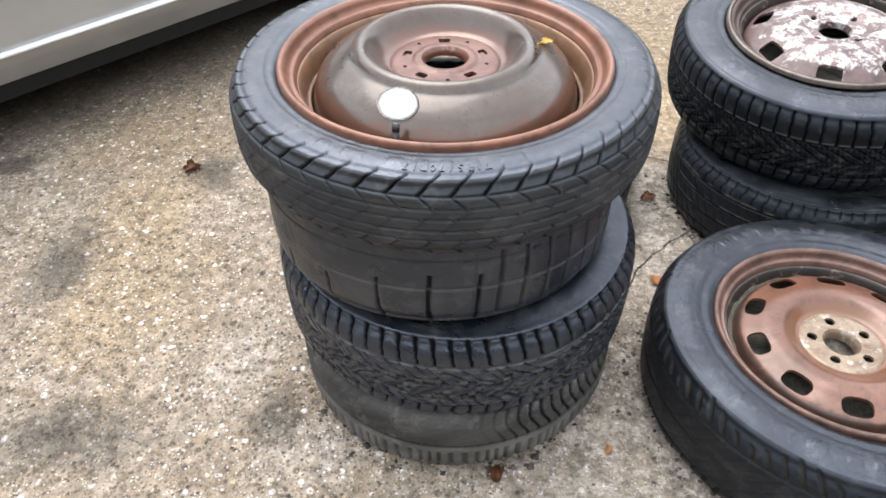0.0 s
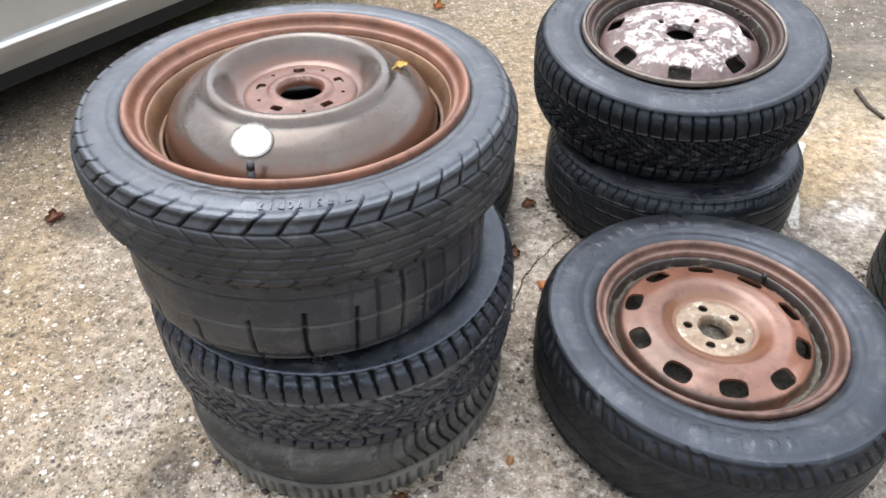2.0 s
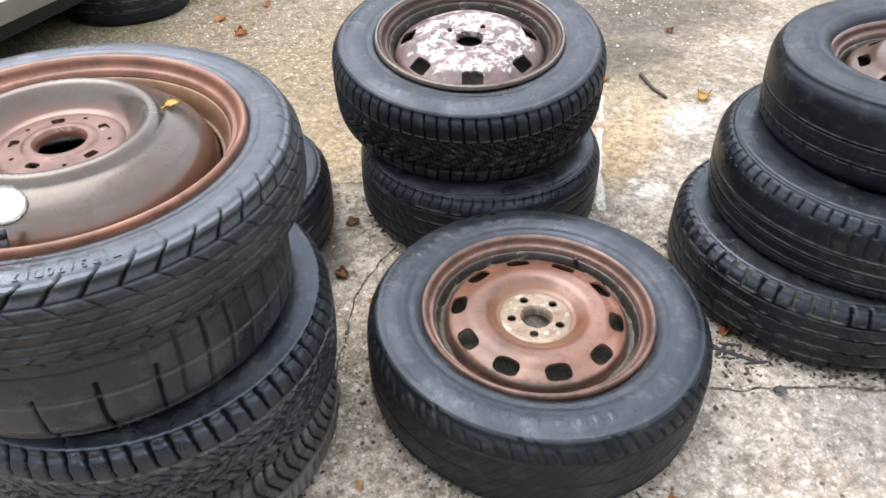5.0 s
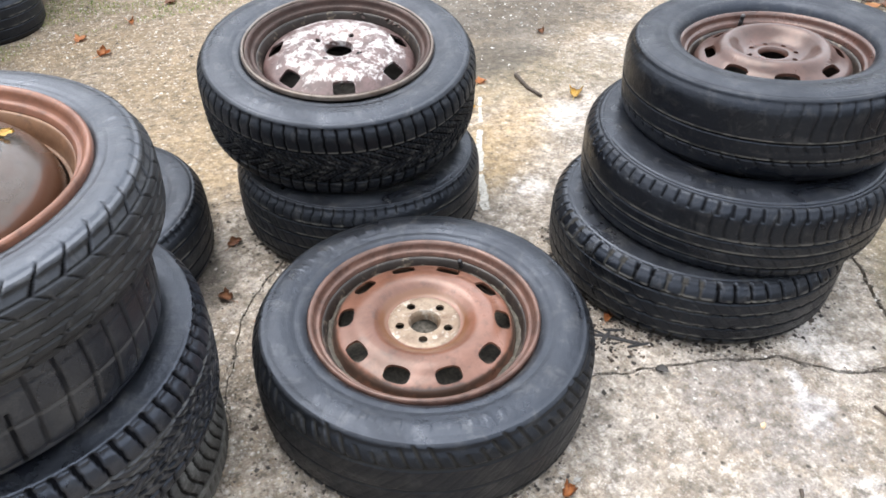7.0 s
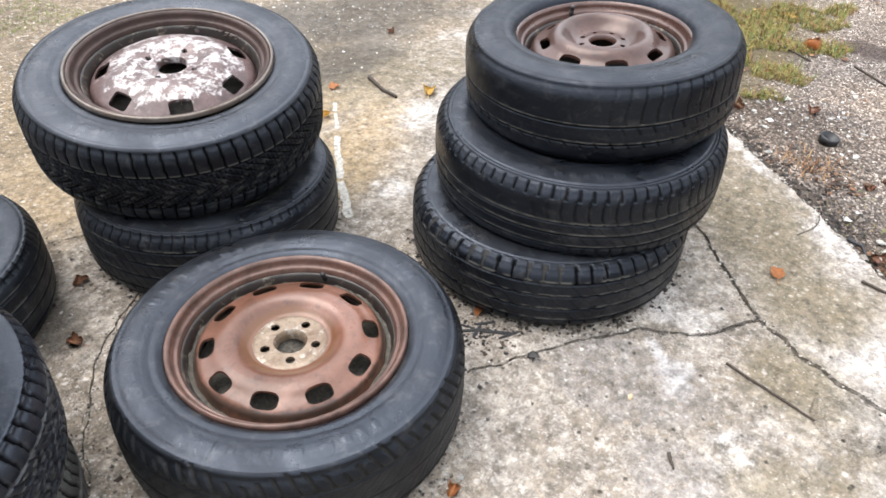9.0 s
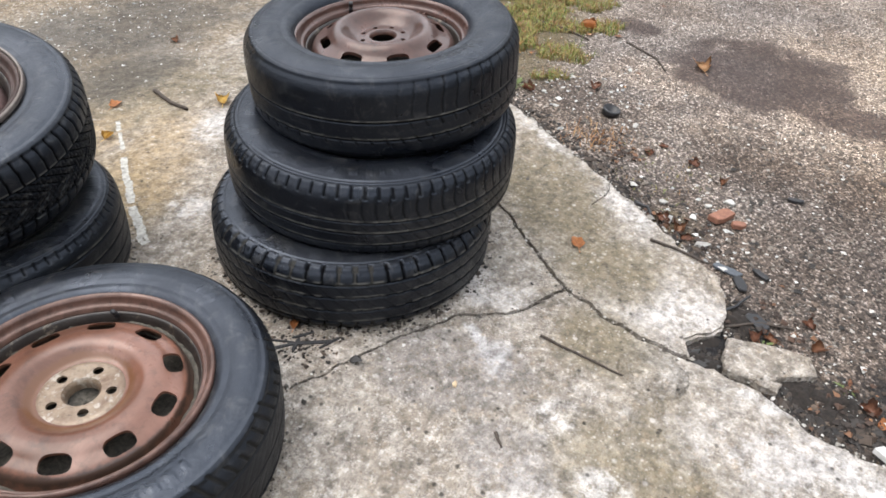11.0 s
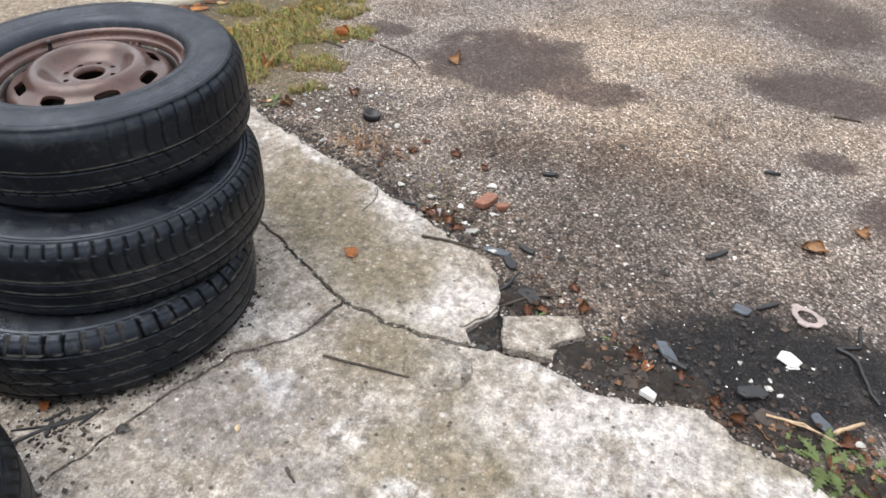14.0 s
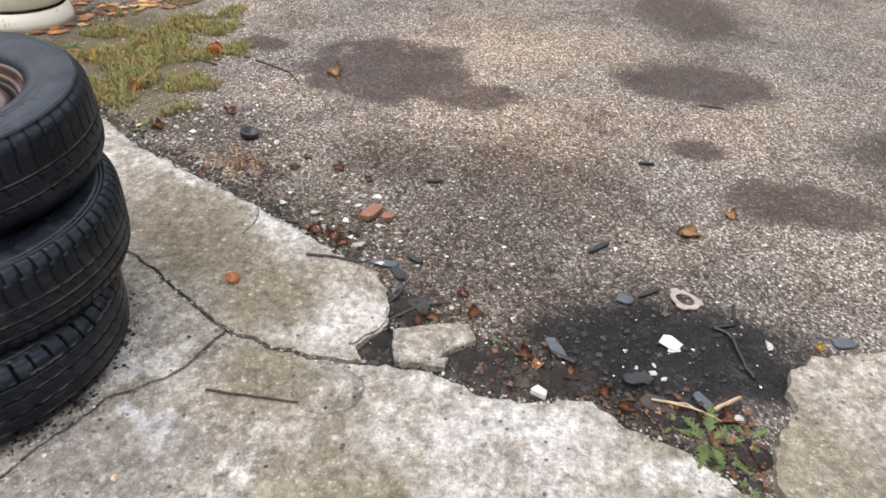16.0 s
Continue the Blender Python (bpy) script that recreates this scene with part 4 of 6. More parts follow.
def vent_backing(rim, r, z, mat=DARK_FILL):
    """A bumpy layer behind a wheel's vents: grit, and in two wheels an added dark backing."""
    heap = lathe(spline([(r, -0.006), (r * 0.8, 0.002), (r * 0.4, 0.006), (0.002, 0.007)], 26), 72, 0.003)
    for v in heap.verts:
        v.co.z += z + 0.008 * noise.noise(v.co * 45)
    part("vent_backing", heap, mat, rim, "layer behind the wheel's vents: grit in one, added shade-dark backing in two")


def flake_heap(rim, a0, a1, r0, r1, z, mat, count, seed):
    """Loose rust flakes caught between disc and flange."""
    rng = random.Random(seed)
    flakes = bmesh.new()
    for i in range(count):
        a, r = radians(rng.uniform(a0, a1)), rng.uniform(r0, r1)
        bmesh.ops.create_icosphere(flakes, subdivisions=1, radius=rng.uniform(0.004, 0.010), matrix=Matrix.Translation((r * math.cos(a), r * math.sin(a), z + rng.uniform(0, 0.010))) @ Matrix.Rotation(rng.uniform(-0.7, 0.7), 4, "X") @ Matrix.Diagonal((1, rng.uniform(0.4, 1), 0.3, 1)))
    tagged(part("rust_flakes", flakes, mat, rim, smooth=False), "heap of loose rust flakes", kind="stuff")


# spare wheel on the near stack
A_M = lying(0.0132, 0.9266, 0.6306, 0.0094, -0.0258)
spare, rim = wheel("spare_wheel", A_M, "narrow temporary spare wheel with rusty domed disc on a tyre stack", "tyre stacks", 0.3045, 0.122, 0.2335, tread_slanted, RUBBER_GREY, RUST_SPARE, RUST_OCHRE, 1000, SIDE_GREY, (0.0, 0.0065, -0.066), 0.35)
prof = spline([(0.198, -0.078), (0.190, -0.068), (0.186, -0.054), (0.181, -0.038), (0.171, -0.023), (0.157, -0.011), (0.142, -0.002), (0.131, 0.003), (0.127, 0.006), (0.122, 0.012), (0.116, 0.0135), (0.109, 0.008), (0.100, -0.004), (0.090, -0.015), (0.080, -0.0195), (0.074, -0.020)], 64)
part("disc", lathe(prof, 128, -0.004), DISC_DARK, rim, "dark glossy domed steel disc with a raised ring")
hub = disc_with_holes(spline([(0.077, -0.022), (0.073, -0.0175), (0.060, -0.0165), (0.047, -0.0165), (0.041, -0.014), (0.037, -0.013), (0.0345, -0.016), (0.034, -0.022)], 24), (5, 0.0565, 0.0085, 0.006, 90, 4.0), (5, 0.060, 0.003, 56), 0.03)
sharp(part("hub", hub, RUST_HUB, rim, "rust-brown hub face with lug holes"))
valve(rim, 0.200, radians(-109), -0.020, 0.3)
def dome(r):
    """Height of the disc's outer skin at a radius."""
    z = lambda q: float(np.interp(q, [h[0] for h in heights], [h[1] for h in heights]))
    slope = (z(r + 0.003) - z(r - 0.003)) / 0.006
    return max(z(q) for q in (r - 0.002, r, r + 0.002)) + 0.0040 * math.sqrt(1 + slope * slope) + 0.0007


heights = sorted((float(r), float(z)) for r, z in prof)
bm = bmesh.new()
rows = []
for k in range(1, 6):
    rows.append([])
    for i in range(36):
        # shorter along the radius, to fit the camera's view
        p, q = 0.0205 * k / 5 * math.cos(i * math.pi / 18), 0.0285 * k / 5 * math.sin(i * math.pi / 18)
        x, y = -0.0625 - 0.466 * p + 0.885 * q, -0.1360 - 0.885 * p - 0.466 * q
        rows[-1].append(bm.verts.new((x, y, dome(math.hypot(x, y)))))
bm.faces.new(rows[0])
for p, q in zip(rows, rows[1:]):
    for i in range(36):
        bm.faces.new((p[i], p[(i + 1) % 36], q[(i + 1) % 36], q[i]))
bmesh.ops.solidify(bm, geom=bm.faces[:], thickness=0.0006)
sticker = bm
part("sticker", sticker, STICKER, rim, "white paper sticker, made oval to fit the camera's view")
# size moulded on the side wall, read from across the wheel
text = "T125/70D17"
for i, ch in enumerate(text):
    cu = bpy.data.curves.new("letter", "FONT")
    cu.body, cu.size, cu.extrude, cu.align_x = ch, 0.0150, 0.0005, "CENTER"
    tmp = new("letter", cu)
    dg = bpy.context.evaluated_depsgraph_get()
    me = bpy.data.meshes.new_from_object(tmp.evaluated_get(dg))
    bpy.data.objects.remove(tmp)
    a = radians(-80.8 - 2.22 * i)
    me.transform(Matrix.Rotation(a - radians(90), 4, "Z") @ Matrix.Translation((0, 0.2655, -0.0040)) @ Matrix.Rotation(radians(-9), 4, "X") @ Matrix.Diagonal((0.95, 1, 1, 1)))
    me.materials.append(SIDE_GREY)
    ob = new("letter", me)
    ob.parent = spare

tagged(tyre(0.2690, 0.180, 0.185, tread_worn, RUBBER_DUSTY, None, lying(0.0025, 0.9327, 0.4210, 0.027, 0.050, 40)), "worn dusty black car tyre under the spare wheel", "tyre", "tyre stacks")
tagged(tyre(0.3025, 0.194, 0.205, tread_blocks, RUBBER_WET, None, lying(0.0292, 0.9475, 0.2445, 0.011, -0.030, 11)), "glossy black block-tread tyre in the stack", "tyre", "tyre stacks")
tagged(tyre(0.2860, 0.155, 0.190, tread_lamella, RUBBER_MUD, None, lying(0.0263, 0.9340, 0.0775, 0, 0, 70)), "muddy grey tyre at the bottom of the stack", "tyre", "tyre stacks")

# single wheel lying on the slab
C_M = lying(0.6835, 0.793, 0.1745, 0.004, 0.003)
single, rim = wheel("steel_wheel", C_M, "black tyre on a rust-brown steel wheel lying on concrete", "", 0.3165, 0.197, 0.2150, tread_scrubbed, RUBBER, RUST_FLANGE, WELL_SHADED, shift=(-0.002, -0.006, -0.0875))
prof = spline([(0.178, -0.075), (0.172, -0.060), (0.1675, -0.043), (0.164, -0.035), (0.156, -0.030), (0.142, -0.025), (0.126, -0.018), (0.112, -0.016), (0.100, -0.018), (0.088, -0.026), (0.076, -0.034), (0.066, -0.036)], 50)
disc = disc_with_holes(prof, (10, 0.1465, 0.0240, 0.0150, 38, 3.0), (5, 0.2, 0.001, 0), 0.03)
sharp(part("disc", disc, RUST_WARM, rim, "smooth rust-brown wheel disc with oval vents"))
hub = disc_with_holes(spline([(0.068, -0.038), (0.064, -0.034), (0.050, -0.034), (0.036, -0.034), (0.032, -0.034), (0.031, -0.040), (0.031, -0.05)], 20), (5, 0.0475, 0.0085, 0.0085, 18, 2.0), (5, 0.2, 0.001, 0), 0.03)
sharp(part("hub", hub, HUB_BARE, rim, "pale worn hub face with five bolt holes"))
valve(rim, 0.185, radians(33), -0.030)
vent_backing(rim, 0.176, -0.066, GRIT_DIRT)
bed = lathe(spline([(0.168, -0.060), (0.174, -0.050), (0.180, -0.047), (0.187, -0.044)], 8), 160, -0.004)
for v in bed.verts:
    v.co.z += 0.007 * noise.noise(v.co * 38) + 0.004 * noise.noise(v.co * 130)
part("channel_grit", bed, GRIT_DIRT, rim, "grey grit packed between disc and flange")

# stack of two behind it
B_M = lying(0.857, 1.431, 0.4325, -0.075, -0.135)
peeled, rim = wheel("steel_wheel", B_M, "winter-tread wheel with peeling white paint on a second tyre", "tyre stacks", 0.3250, 0.195, 0.215, tread_winter, RUBBER, RUST_DARK, WELL_SHADED, shift=(-0.002, -0.002, -0.098))
prof = spline([(0.186, -0.075), (0.177, -0.060), (0.170, -0.046), (0.162, -0.040), (0.146, -0.030), (0.128, -0.020), (0.105, -0.012), (0.085, -0.010), (0.066, -0.014), (0.054, -0.018), (0.044, -0.017), (0.038, -0.019), (0.037, -0.03)], 50)
disc = disc_with_holes(prof, (7, 0.149, 0.0245, 0.0160, -11, 5.0), (4, 0.056, 0.007, 30), 0.037)
sharp(part("disc", disc, PEELED, rim, "white paint peeling from a dark rusty disc"))
# Unseen backing added so the vents read black, as if in shade.
vent_backing(rim, 0.180, -0.125)
flake_heap(rim, 5, 50, 0.184, 0.197, -0.036, RUST_DARK, 20, 8)
lip = spline([(0.224, -0.006), (0.222, 0.002), (0.218, 0.004), (0.215, 0.0)], 10)
part("lip", lathe(lip, 128, 0.002), LIP_GREY, rim, "grey steel lip showing under rust")
tagged(tyre(0.2995, 0.196, 0.195, tread_ribs, RUBBER, None, lying(0.8630, 1.372, 0.098, 0, 0, 20)), "black tyre lying under the peeling wheel", "tyre", "tyre stacks")

# stack of three near the slab's edge
D_M = lying(1.5375, 0.769, 0.5050, -0.072, 0.025)
topd, rim = wheel("steel_wheel", D_M, "worn tyre on a mauve-brown rusty wheel, top of a stack", "tyre stacks", 0.3000, 0.184, 0.1925, tread_two, RUBBER_DARK, RUST_MAUVE, WELL_SHADED, side=SIDE_DARK, shift=(0.012, 0.010, -0.070))
prof = spline([(0.16, -0.057), (0.154, -0.043), (0.15, -0.031), (0.145, -0.025), (0.132, -0.019), (0.118, -0.011), (0.106, 0.001), (0.097, 0.005), (0.088, 0.002), (0.074, -0.011), (0.062, -0.019), (0.054, -0.021), (0.042, -0.02), (0.034, -0.018), (0.0315, -0.02), (0.031, -0.024)], 56)
disc = disc_with_holes(prof, (8, 0.127, 0.024, 0.0095, 3, 4.0), (8, 0.047, 0.0055, 10), 0.0285)
sharp(part("disc", disc, RUST_MAUVE, rim, "mauve-brown rusty wheel disc with slotted vents"))
valve(rim, 0.170, radians(60), -0.016, 0.25)
# Backing added here too, to keep these vents dark.
vent_backing(rim, 0.155, -0.110)
flake_heap(rim, -5, 35, 0.155, 0.168, -0.034, RUST_MAUVE, 26, 5)
tagged(tyre(0.3277, 0.182, 0.20, tread_notched, RUBBER_DARK, None, lying(1.4870, 0.7607, 0.2600, -0.050, -0.017, 5), side=SIDE_DARK), "black ribbed tyre in the middle of the stack", "tyre", "tyre stacks")
tagged(tyre(0.3265, 0.172, 0.205, tread_van, RUBBER_DARK, None, lying(1.4190, 0.7700, 0.0840, 0, 0, 33), side=SIDE), "black van tyre with chipped lugs, bottom of the stack", "tyre", "tyre stacks")

# wheel half hidden behind the near stack
E_M = lying(0.20, 1.52, 0.165, 0.0, 0.0)
hidden, rim = wheel("steel_wheel", E_M, "black tyre on a pale wheel behind the stack", "", 0.297, 0.185, 0.20, tread_ribs, RUBBER, LIP_GREY, RUST_DARK, 480)
prof = spline([(0.170, -0.07), (0.160, -0.05), (0.140, -0.035), (0.110, -0.02), (0.08, -0.025), (0.05, -0.03), (0.03, -0.03)], 30)
disc = disc_with_holes(prof, (8, 0.14, 0.016, 0.01, 0, 3.0), (4, 0.05, 0.007, 10), 0.03)
sharp(part("disc", disc, PEELED, rim, "pale painted wheel disc"))

# small wheel at the far side of the yard
F_M = lying(0.17, 3.27, 0.15, 0.0, 0.0)
far, rim = wheel("steel_wheel", F_M, "small dark wheel lying near the moss", "", 0.26, 0.165, 0.165, tread_ribs, RUBBER, RUST_DARK, RUST_DARK, 360)
prof = spline([(0.135, -0.05), (0.12, -0.03), (0.09, -0.02), (0.06, -0.03), (0.03, -0.03)], 24)
part("disc", lathe(prof, 64, -0.004), RUST_DARK, rim, "dark rusty wheel disc")


# ---- parked car ----
def car_paint():
    m, nt, b = material("silver_car_paint", 0.3, 0.6, 0.5)
    co = coords(nt, False)
    n = noise_tex(nt, co, 6, 5, 0.6)
    s = nt.nodes.new("ShaderNodeSeparateXYZ")
    nt.links.new(co, s.inputs[0])
    c = mix(nt, calc(nt, "MULTIPLY", ramp(nt, n, [(0.4, 0), (0.7, 1)]), 0.25), (0.48, 0.49, 0.49), (0.33, 0.33, 0.32))
    grime = calc(nt, "MULTIPLY", calc(nt, "SUBTRACT", 0.30, s.outputs[2]), 6.0, True)
    c = mix(nt, calc(nt, "MULTIPLY", grime, calc(nt, "MULTIPLY", n, 0.5)), c, (0.16, 0.14, 0.11))
    nt.links.new(c, b.inputs["Base Color"])
    return m


SILVER = car_paint()
UNDER = plain("black_sill_and_shade", (0.006, 0.006, 0.006), 0.95, 0, 60, 0.3)
GLASS = plain("dark_window_glass", (0.02, 0.025, 0.025), 0.05, 0, 20, 0.1)
car = tagged(empty("parked_car", Matrix.Translation((-0.682, 2.201, 0)) @ Matrix.Rotation(math.atan2(0.72, 0.69), 4, "Z")), "silver-grey parked car with a dirty sill and a painted crease highlight", "car")


def loft(sections):
    """A skin through outlines of equal length, ends closed."""
    bm = bmesh.new()
    rows = [[bm.verts.new(p) for p in s] for s in sections]
    n = len(rows[0])
    for a, b in zip(rows, rows[1:]):
        for i in range(n):
            bm.faces.new((a[i], a[(i + 1) % n], b[(i + 1) % n], b[i]))
    bm.faces.new(rows[0][::-1])
    bm.faces.new(rows[-1])
    return bm


def body_section(x, inset, high):
    side = [(-0.010, 0.190), (0.0, 0.210), (0.016, 0.235), (0.032, 0.262), (0.042, 0.300), (0.045, 0.40), (0.052, 0.55), (0.04, 0.70), (0.0, high)]
    near = [(x, -(d - inset), z) for d, z in side]
    farr = [(x, 1.62 + (d - inset), z) for d, z in reversed(side)]
    return near + farr


stations = [(-2.0, 0.20, 0.70), (-1.85, 0.05, 0.78), (-1.5, 0.0, 0.86), (-0.9, 0.0, 0.92), (0, 0, 0.93), (1.0, 0, 0.93), (1.7, 0.0, 0.92), (2.05, 0.06, 0.88), (2.2, 0.2, 0.80)]
sharp(part("body", loft([body_section(*s) for s in stations]), SILVER, car), 25)


def roof_section(x, wide, z0, z1):
    return [(x, 0.02, z0), (x, 0.14 + wide, z1 - 0.05), (x, 0.30 + wide, z1), (x, 1.32 - wide, z1), (x, 1.48 - wide, z1 - 0.05), (x, 1.60, z0)]


part("cabin", loft([roof_section(-1.1, 0.0, 0.90, 0.97), roof_section(-0.4, 0.06, 0.91, 1.36), roof_section(0.3, 0.06, 0.92, 1.42), roof_section(1.2, 0.06, 0.92, 1.40), roof_section(1.9, 0.0, 0.90, 1.0)]), SILVER, car)
bm = bmesh.new()
for x0, x1 in ((-0.55, 0.25), (0.33, 1.2)):
    v = [bm.verts.new(p) for p in ((x0 - 0.12, 0.045, 0.98), (x1, 0.045, 0.98), (x1 - 0.05, 0.145, 1.29), (x0 + 0.12, 0.145, 1.29))]
    f = bm.faces.new(v)
bmesh.ops.solidify(bm, geom=bm.faces[:], thickness=0.012)
part("side_window", bm, GLASS, car, "dark side glass", smooth=False)
# Sill dropped and blackened, standing in for the dark shade under the car.
sill = loft([[(x, 0.035, 0.135), (x, 0.012, 0.205), (x, 0.08, 0.212), (x, 0.10, 0.13)] for x in (-0.72, 0.2, 1.2)])
part("sill", sill, UNDER, car, "dark scuffed underbody sill, lowered and blackened for the shade beneath", smooth=False)
# Pale strip modelled in place of the highlight along the body's crease.
bm = loft([[(x, y, z) for y, z in ((-0.050, 0.276), (-0.056, 0.281), (-0.056, 0.286), (-0.046, 0.292), (-0.03, 0.284))] for x in (-0.95, 0.1, 1.25)])
part("crease_highlight", bm, plain("pale_crease_highlight", (0.72, 0.73, 0.73), 0.25, 0.1, 30, 0.1), car, "pale glossy strip painted as the body crease's highlight")
bm = loft([[(x, 0.09, 0.12), (x, 0.09, 0.23), (x, 1.50, 0.23), (x, 1.50, 0.12)] for x in (-1.8, 2.0)])
part("underbody", bm, UNDER, car, "black underbody", smooth=False)
for x in (-1.25, 1.35):
    for y in (0.10, 1.52):
        w = tyre(0.30, 0.19, 0.19, tread_ribs, RUBBER, car, name="wheel", seg=240, nz=60)
        w.matrix_basis = Matrix.Translation((x, y, 0.30)) @ Matrix.Rotation(radians(90), 4, "X")


# ---- loose things on the ground ----
LEAF_MATS = [plain("orange_leaf", (0.46, 0.19, 0.07), 0.55, 0, 90, 0.4), plain("brown_leaf", (0.20, 0.085, 0.04), 0.6, 0, 90, 0.5), plain("tan_leaf", (0.42, 0.24, 0.12), 0.6, 0, 90, 0.4), plain("yellow_leaf", (0.62, 0.40, 0.10), 0.55, 0, 90, 0.4), plain("russet_leaf", (0.19, 0.080, 0.045), 0.5, 0, 90, 0.5)]
LEAF_WORDS = ["fallen orange leaf", "fallen brown leaf", "fallen tan leaf", "fallen yellow leaf", "fallen russet leaf"]
STONES = [plain("white_stone", (0.47, 0.46, 0.43), 0.7, 0, 60, 0.35), plain("grey_stone", (0.30, 0.29, 0.27), 0.8, 0, 60, 0.4), plain("dark_crumb", (0.03, 0.028, 0.027), 0.7, 0, 60, 0.5), plain("terracotta", (0.22, 0.10, 0.065), 0.8, 0, 60, 0.4), plain("cream_stone", (0.55, 0.42, 0.27), 0.7, 0, 60, 0.3)]
SLATE = plain("blue_grey_slate", (0.068, 0.078, 0.092), 0.5, 0, 50, 0.4)
CHAR = plain("charred_plastic", (0.018, 0.018, 0.02), 0.5, 0, 70, 0.5)
BARK = plain("grey_brown_bark", (0.050, 0.038, 0.030), 0.8, 0, 120, 0.6)
STRAW = plain("pale_straw", (0.42, 0.30, 0.19), 0.7, 0, 120, 0.4)
GREEN = plain("weed_green", (0.165, 0.215, 0.075), 0.5, 0, 60, 0.5)
ROAD_Z = -0.022


def leaf(x, y, z, size, kind, turn, curl=0.35, lobes=5, seed=0):
    """A lobed, curled leaf with its stalk."""
    rng = random.Random(seed * 7 + int(x * 1000))
    bm = bmesh.new()
    n = 40
    rim_v = []
    mid = bm.verts.new((0, 0, 0))
    ringv = []
    for i in range(n):
        a = 2 * math.pi * i / n
        r = size * (0.34 + 0.16 * abs(math.cos(a * lobes / 2)) ** 0.7 + rng.uniform(-0.02, 0.02)) * (1.12 if abs(a - math.pi) > 2 else 0.9)
        px, py = r * math.cos(a), r * math.sin(a) * 0.85
        bend = curl * (abs(py) ** 1.5) * 3.2 / math.sqrt(size) + curl * 0.35 * (px * px) / size
        wave = size * 0.03 * math.sin(a * 5 + seed)
        rim_v.append(bm.verts.new((px, py, bend + wave)))
        ringv.append(bm.verts.new((px * 0.5, py * 0.5, bend * 0.28 + wave * 0.3)))
    for i in range(n):
        j = (i + 1) % n
        bm.faces.new((mid, ringv[i], ringv[j]))
        bm.faces.new((ringv[i], rim_v[i], rim_v[j], ringv[j]))
    bmesh.ops.solidify(bm, geom=bm.faces[:], thickness=0.0006)
    stalk = bmesh.ops.create_cone(bm, cap_ends=True, segments=5, radius1=0.0009, radius2=0.0006, depth=size * 0.5)["verts"]
    bmesh.ops.transform(bm, matrix=Matrix.Translation((-size * 0.6, 0, 0.001)) @ Matrix.Rotation(radians(90), 4, "Y"), verts=stalk)
    ob = tagged(part("fallen_leaf", bm, LEAF_MATS[kind]), LEAF_WORDS[kind] + (" on the concrete slab" if z > -0.01 else " on the gravelled asphalt"), "leaf", "fallen leaves")
    ob.matrix_world = Matrix.Translation((x, y, z + 0.003)) @ Matrix.Rotation(radians(turn), 4, "Z") @ Matrix.Rotation(rng.uniform(-0.15, 0.15), 4, "X")
    return ob


def stone(x, y, z, size, mat, word, flat=0.55, seed=0, name="stone", cat="stone"):
    rng = random.Random(seed + int(x * 997) + int(y * 773))
    bm = bmesh.new()
    bmesh.ops.create_icosphere(bm, subdivisions=1, radius=size / 2)
    for v in bm.verts:
        k = 1 + 1.0 * noise.noise(v.co * (2.2 / size) + Vector((x * 9, y * 9, seed)))
        v.co = Vector((v.co.x * k * 1.15, v.co.y * k * 0.85, v.co.z * k * flat))
    ob = tagged(part(name, bm, mat, None, smooth=False), word, cat)
    ob.matrix_world = Matrix.Translation((x, y, z + size * flat * 0.38)) @ Matrix.Rotation(rng.uniform(0, 6.28), 4, "Z")
    return ob


def tube(points, r0, r1, seg=7):
    """A bent, tapered round bar through 3D points."""
    bm = bmesh.new()
    rows = []
    n = len(points)
    for i, p in enumerate(points):
        d = (Vector(points[min(i + 1, n - 1)]) - Vector(points[max(i - 1, 0)])).normalized()
        q = Vector((0, 0, 1)).rotation_difference(d).to_matrix()
        r = r0 + (r1 - r0) * i / (n - 1)
        rows.append([bm.verts.new(Vector(p) + q @ Vector((r * math.cos(2 * math.pi * k / seg), r * math.sin(2 * math.pi * k / seg), 0))) for k in range(seg)])
    for a, b in zip(rows, rows[1:]):
        for k in range(seg):
            bm.faces.new((a[k], a[(k + 1) % seg], b[(k + 1) % seg], b[k]))
    bm.faces.new(rows[0][::-1])
    bm.faces.new(rows[-1])
    return bm


def twig(points, z, r0, r1, mat, word, name="twig"):
    pts = []
    for i, ((x0, y0), (x1, y1)) in enumerate(zip(points, points[1:])):
        for k in range(5):
            f = k / 5
            x, y = x0 + (x1 - x0) * f, y0 + (y1 - y0) * f
            w = 0.0025
            pts.append((x + w * noise.noise((x * 60, y * 60, 1)), y + w * noise.noise((x * 60, y * 60, 9)), z + r0 + 0.002 * abs(noise.noise((x * 40, y * 40, 4)))))
    pts.append((*points[-1], z + r1))
    return tagged(part(name, tube(pts, r0, r1), mat), word, "stick" if mat is not CHAR else "cable")


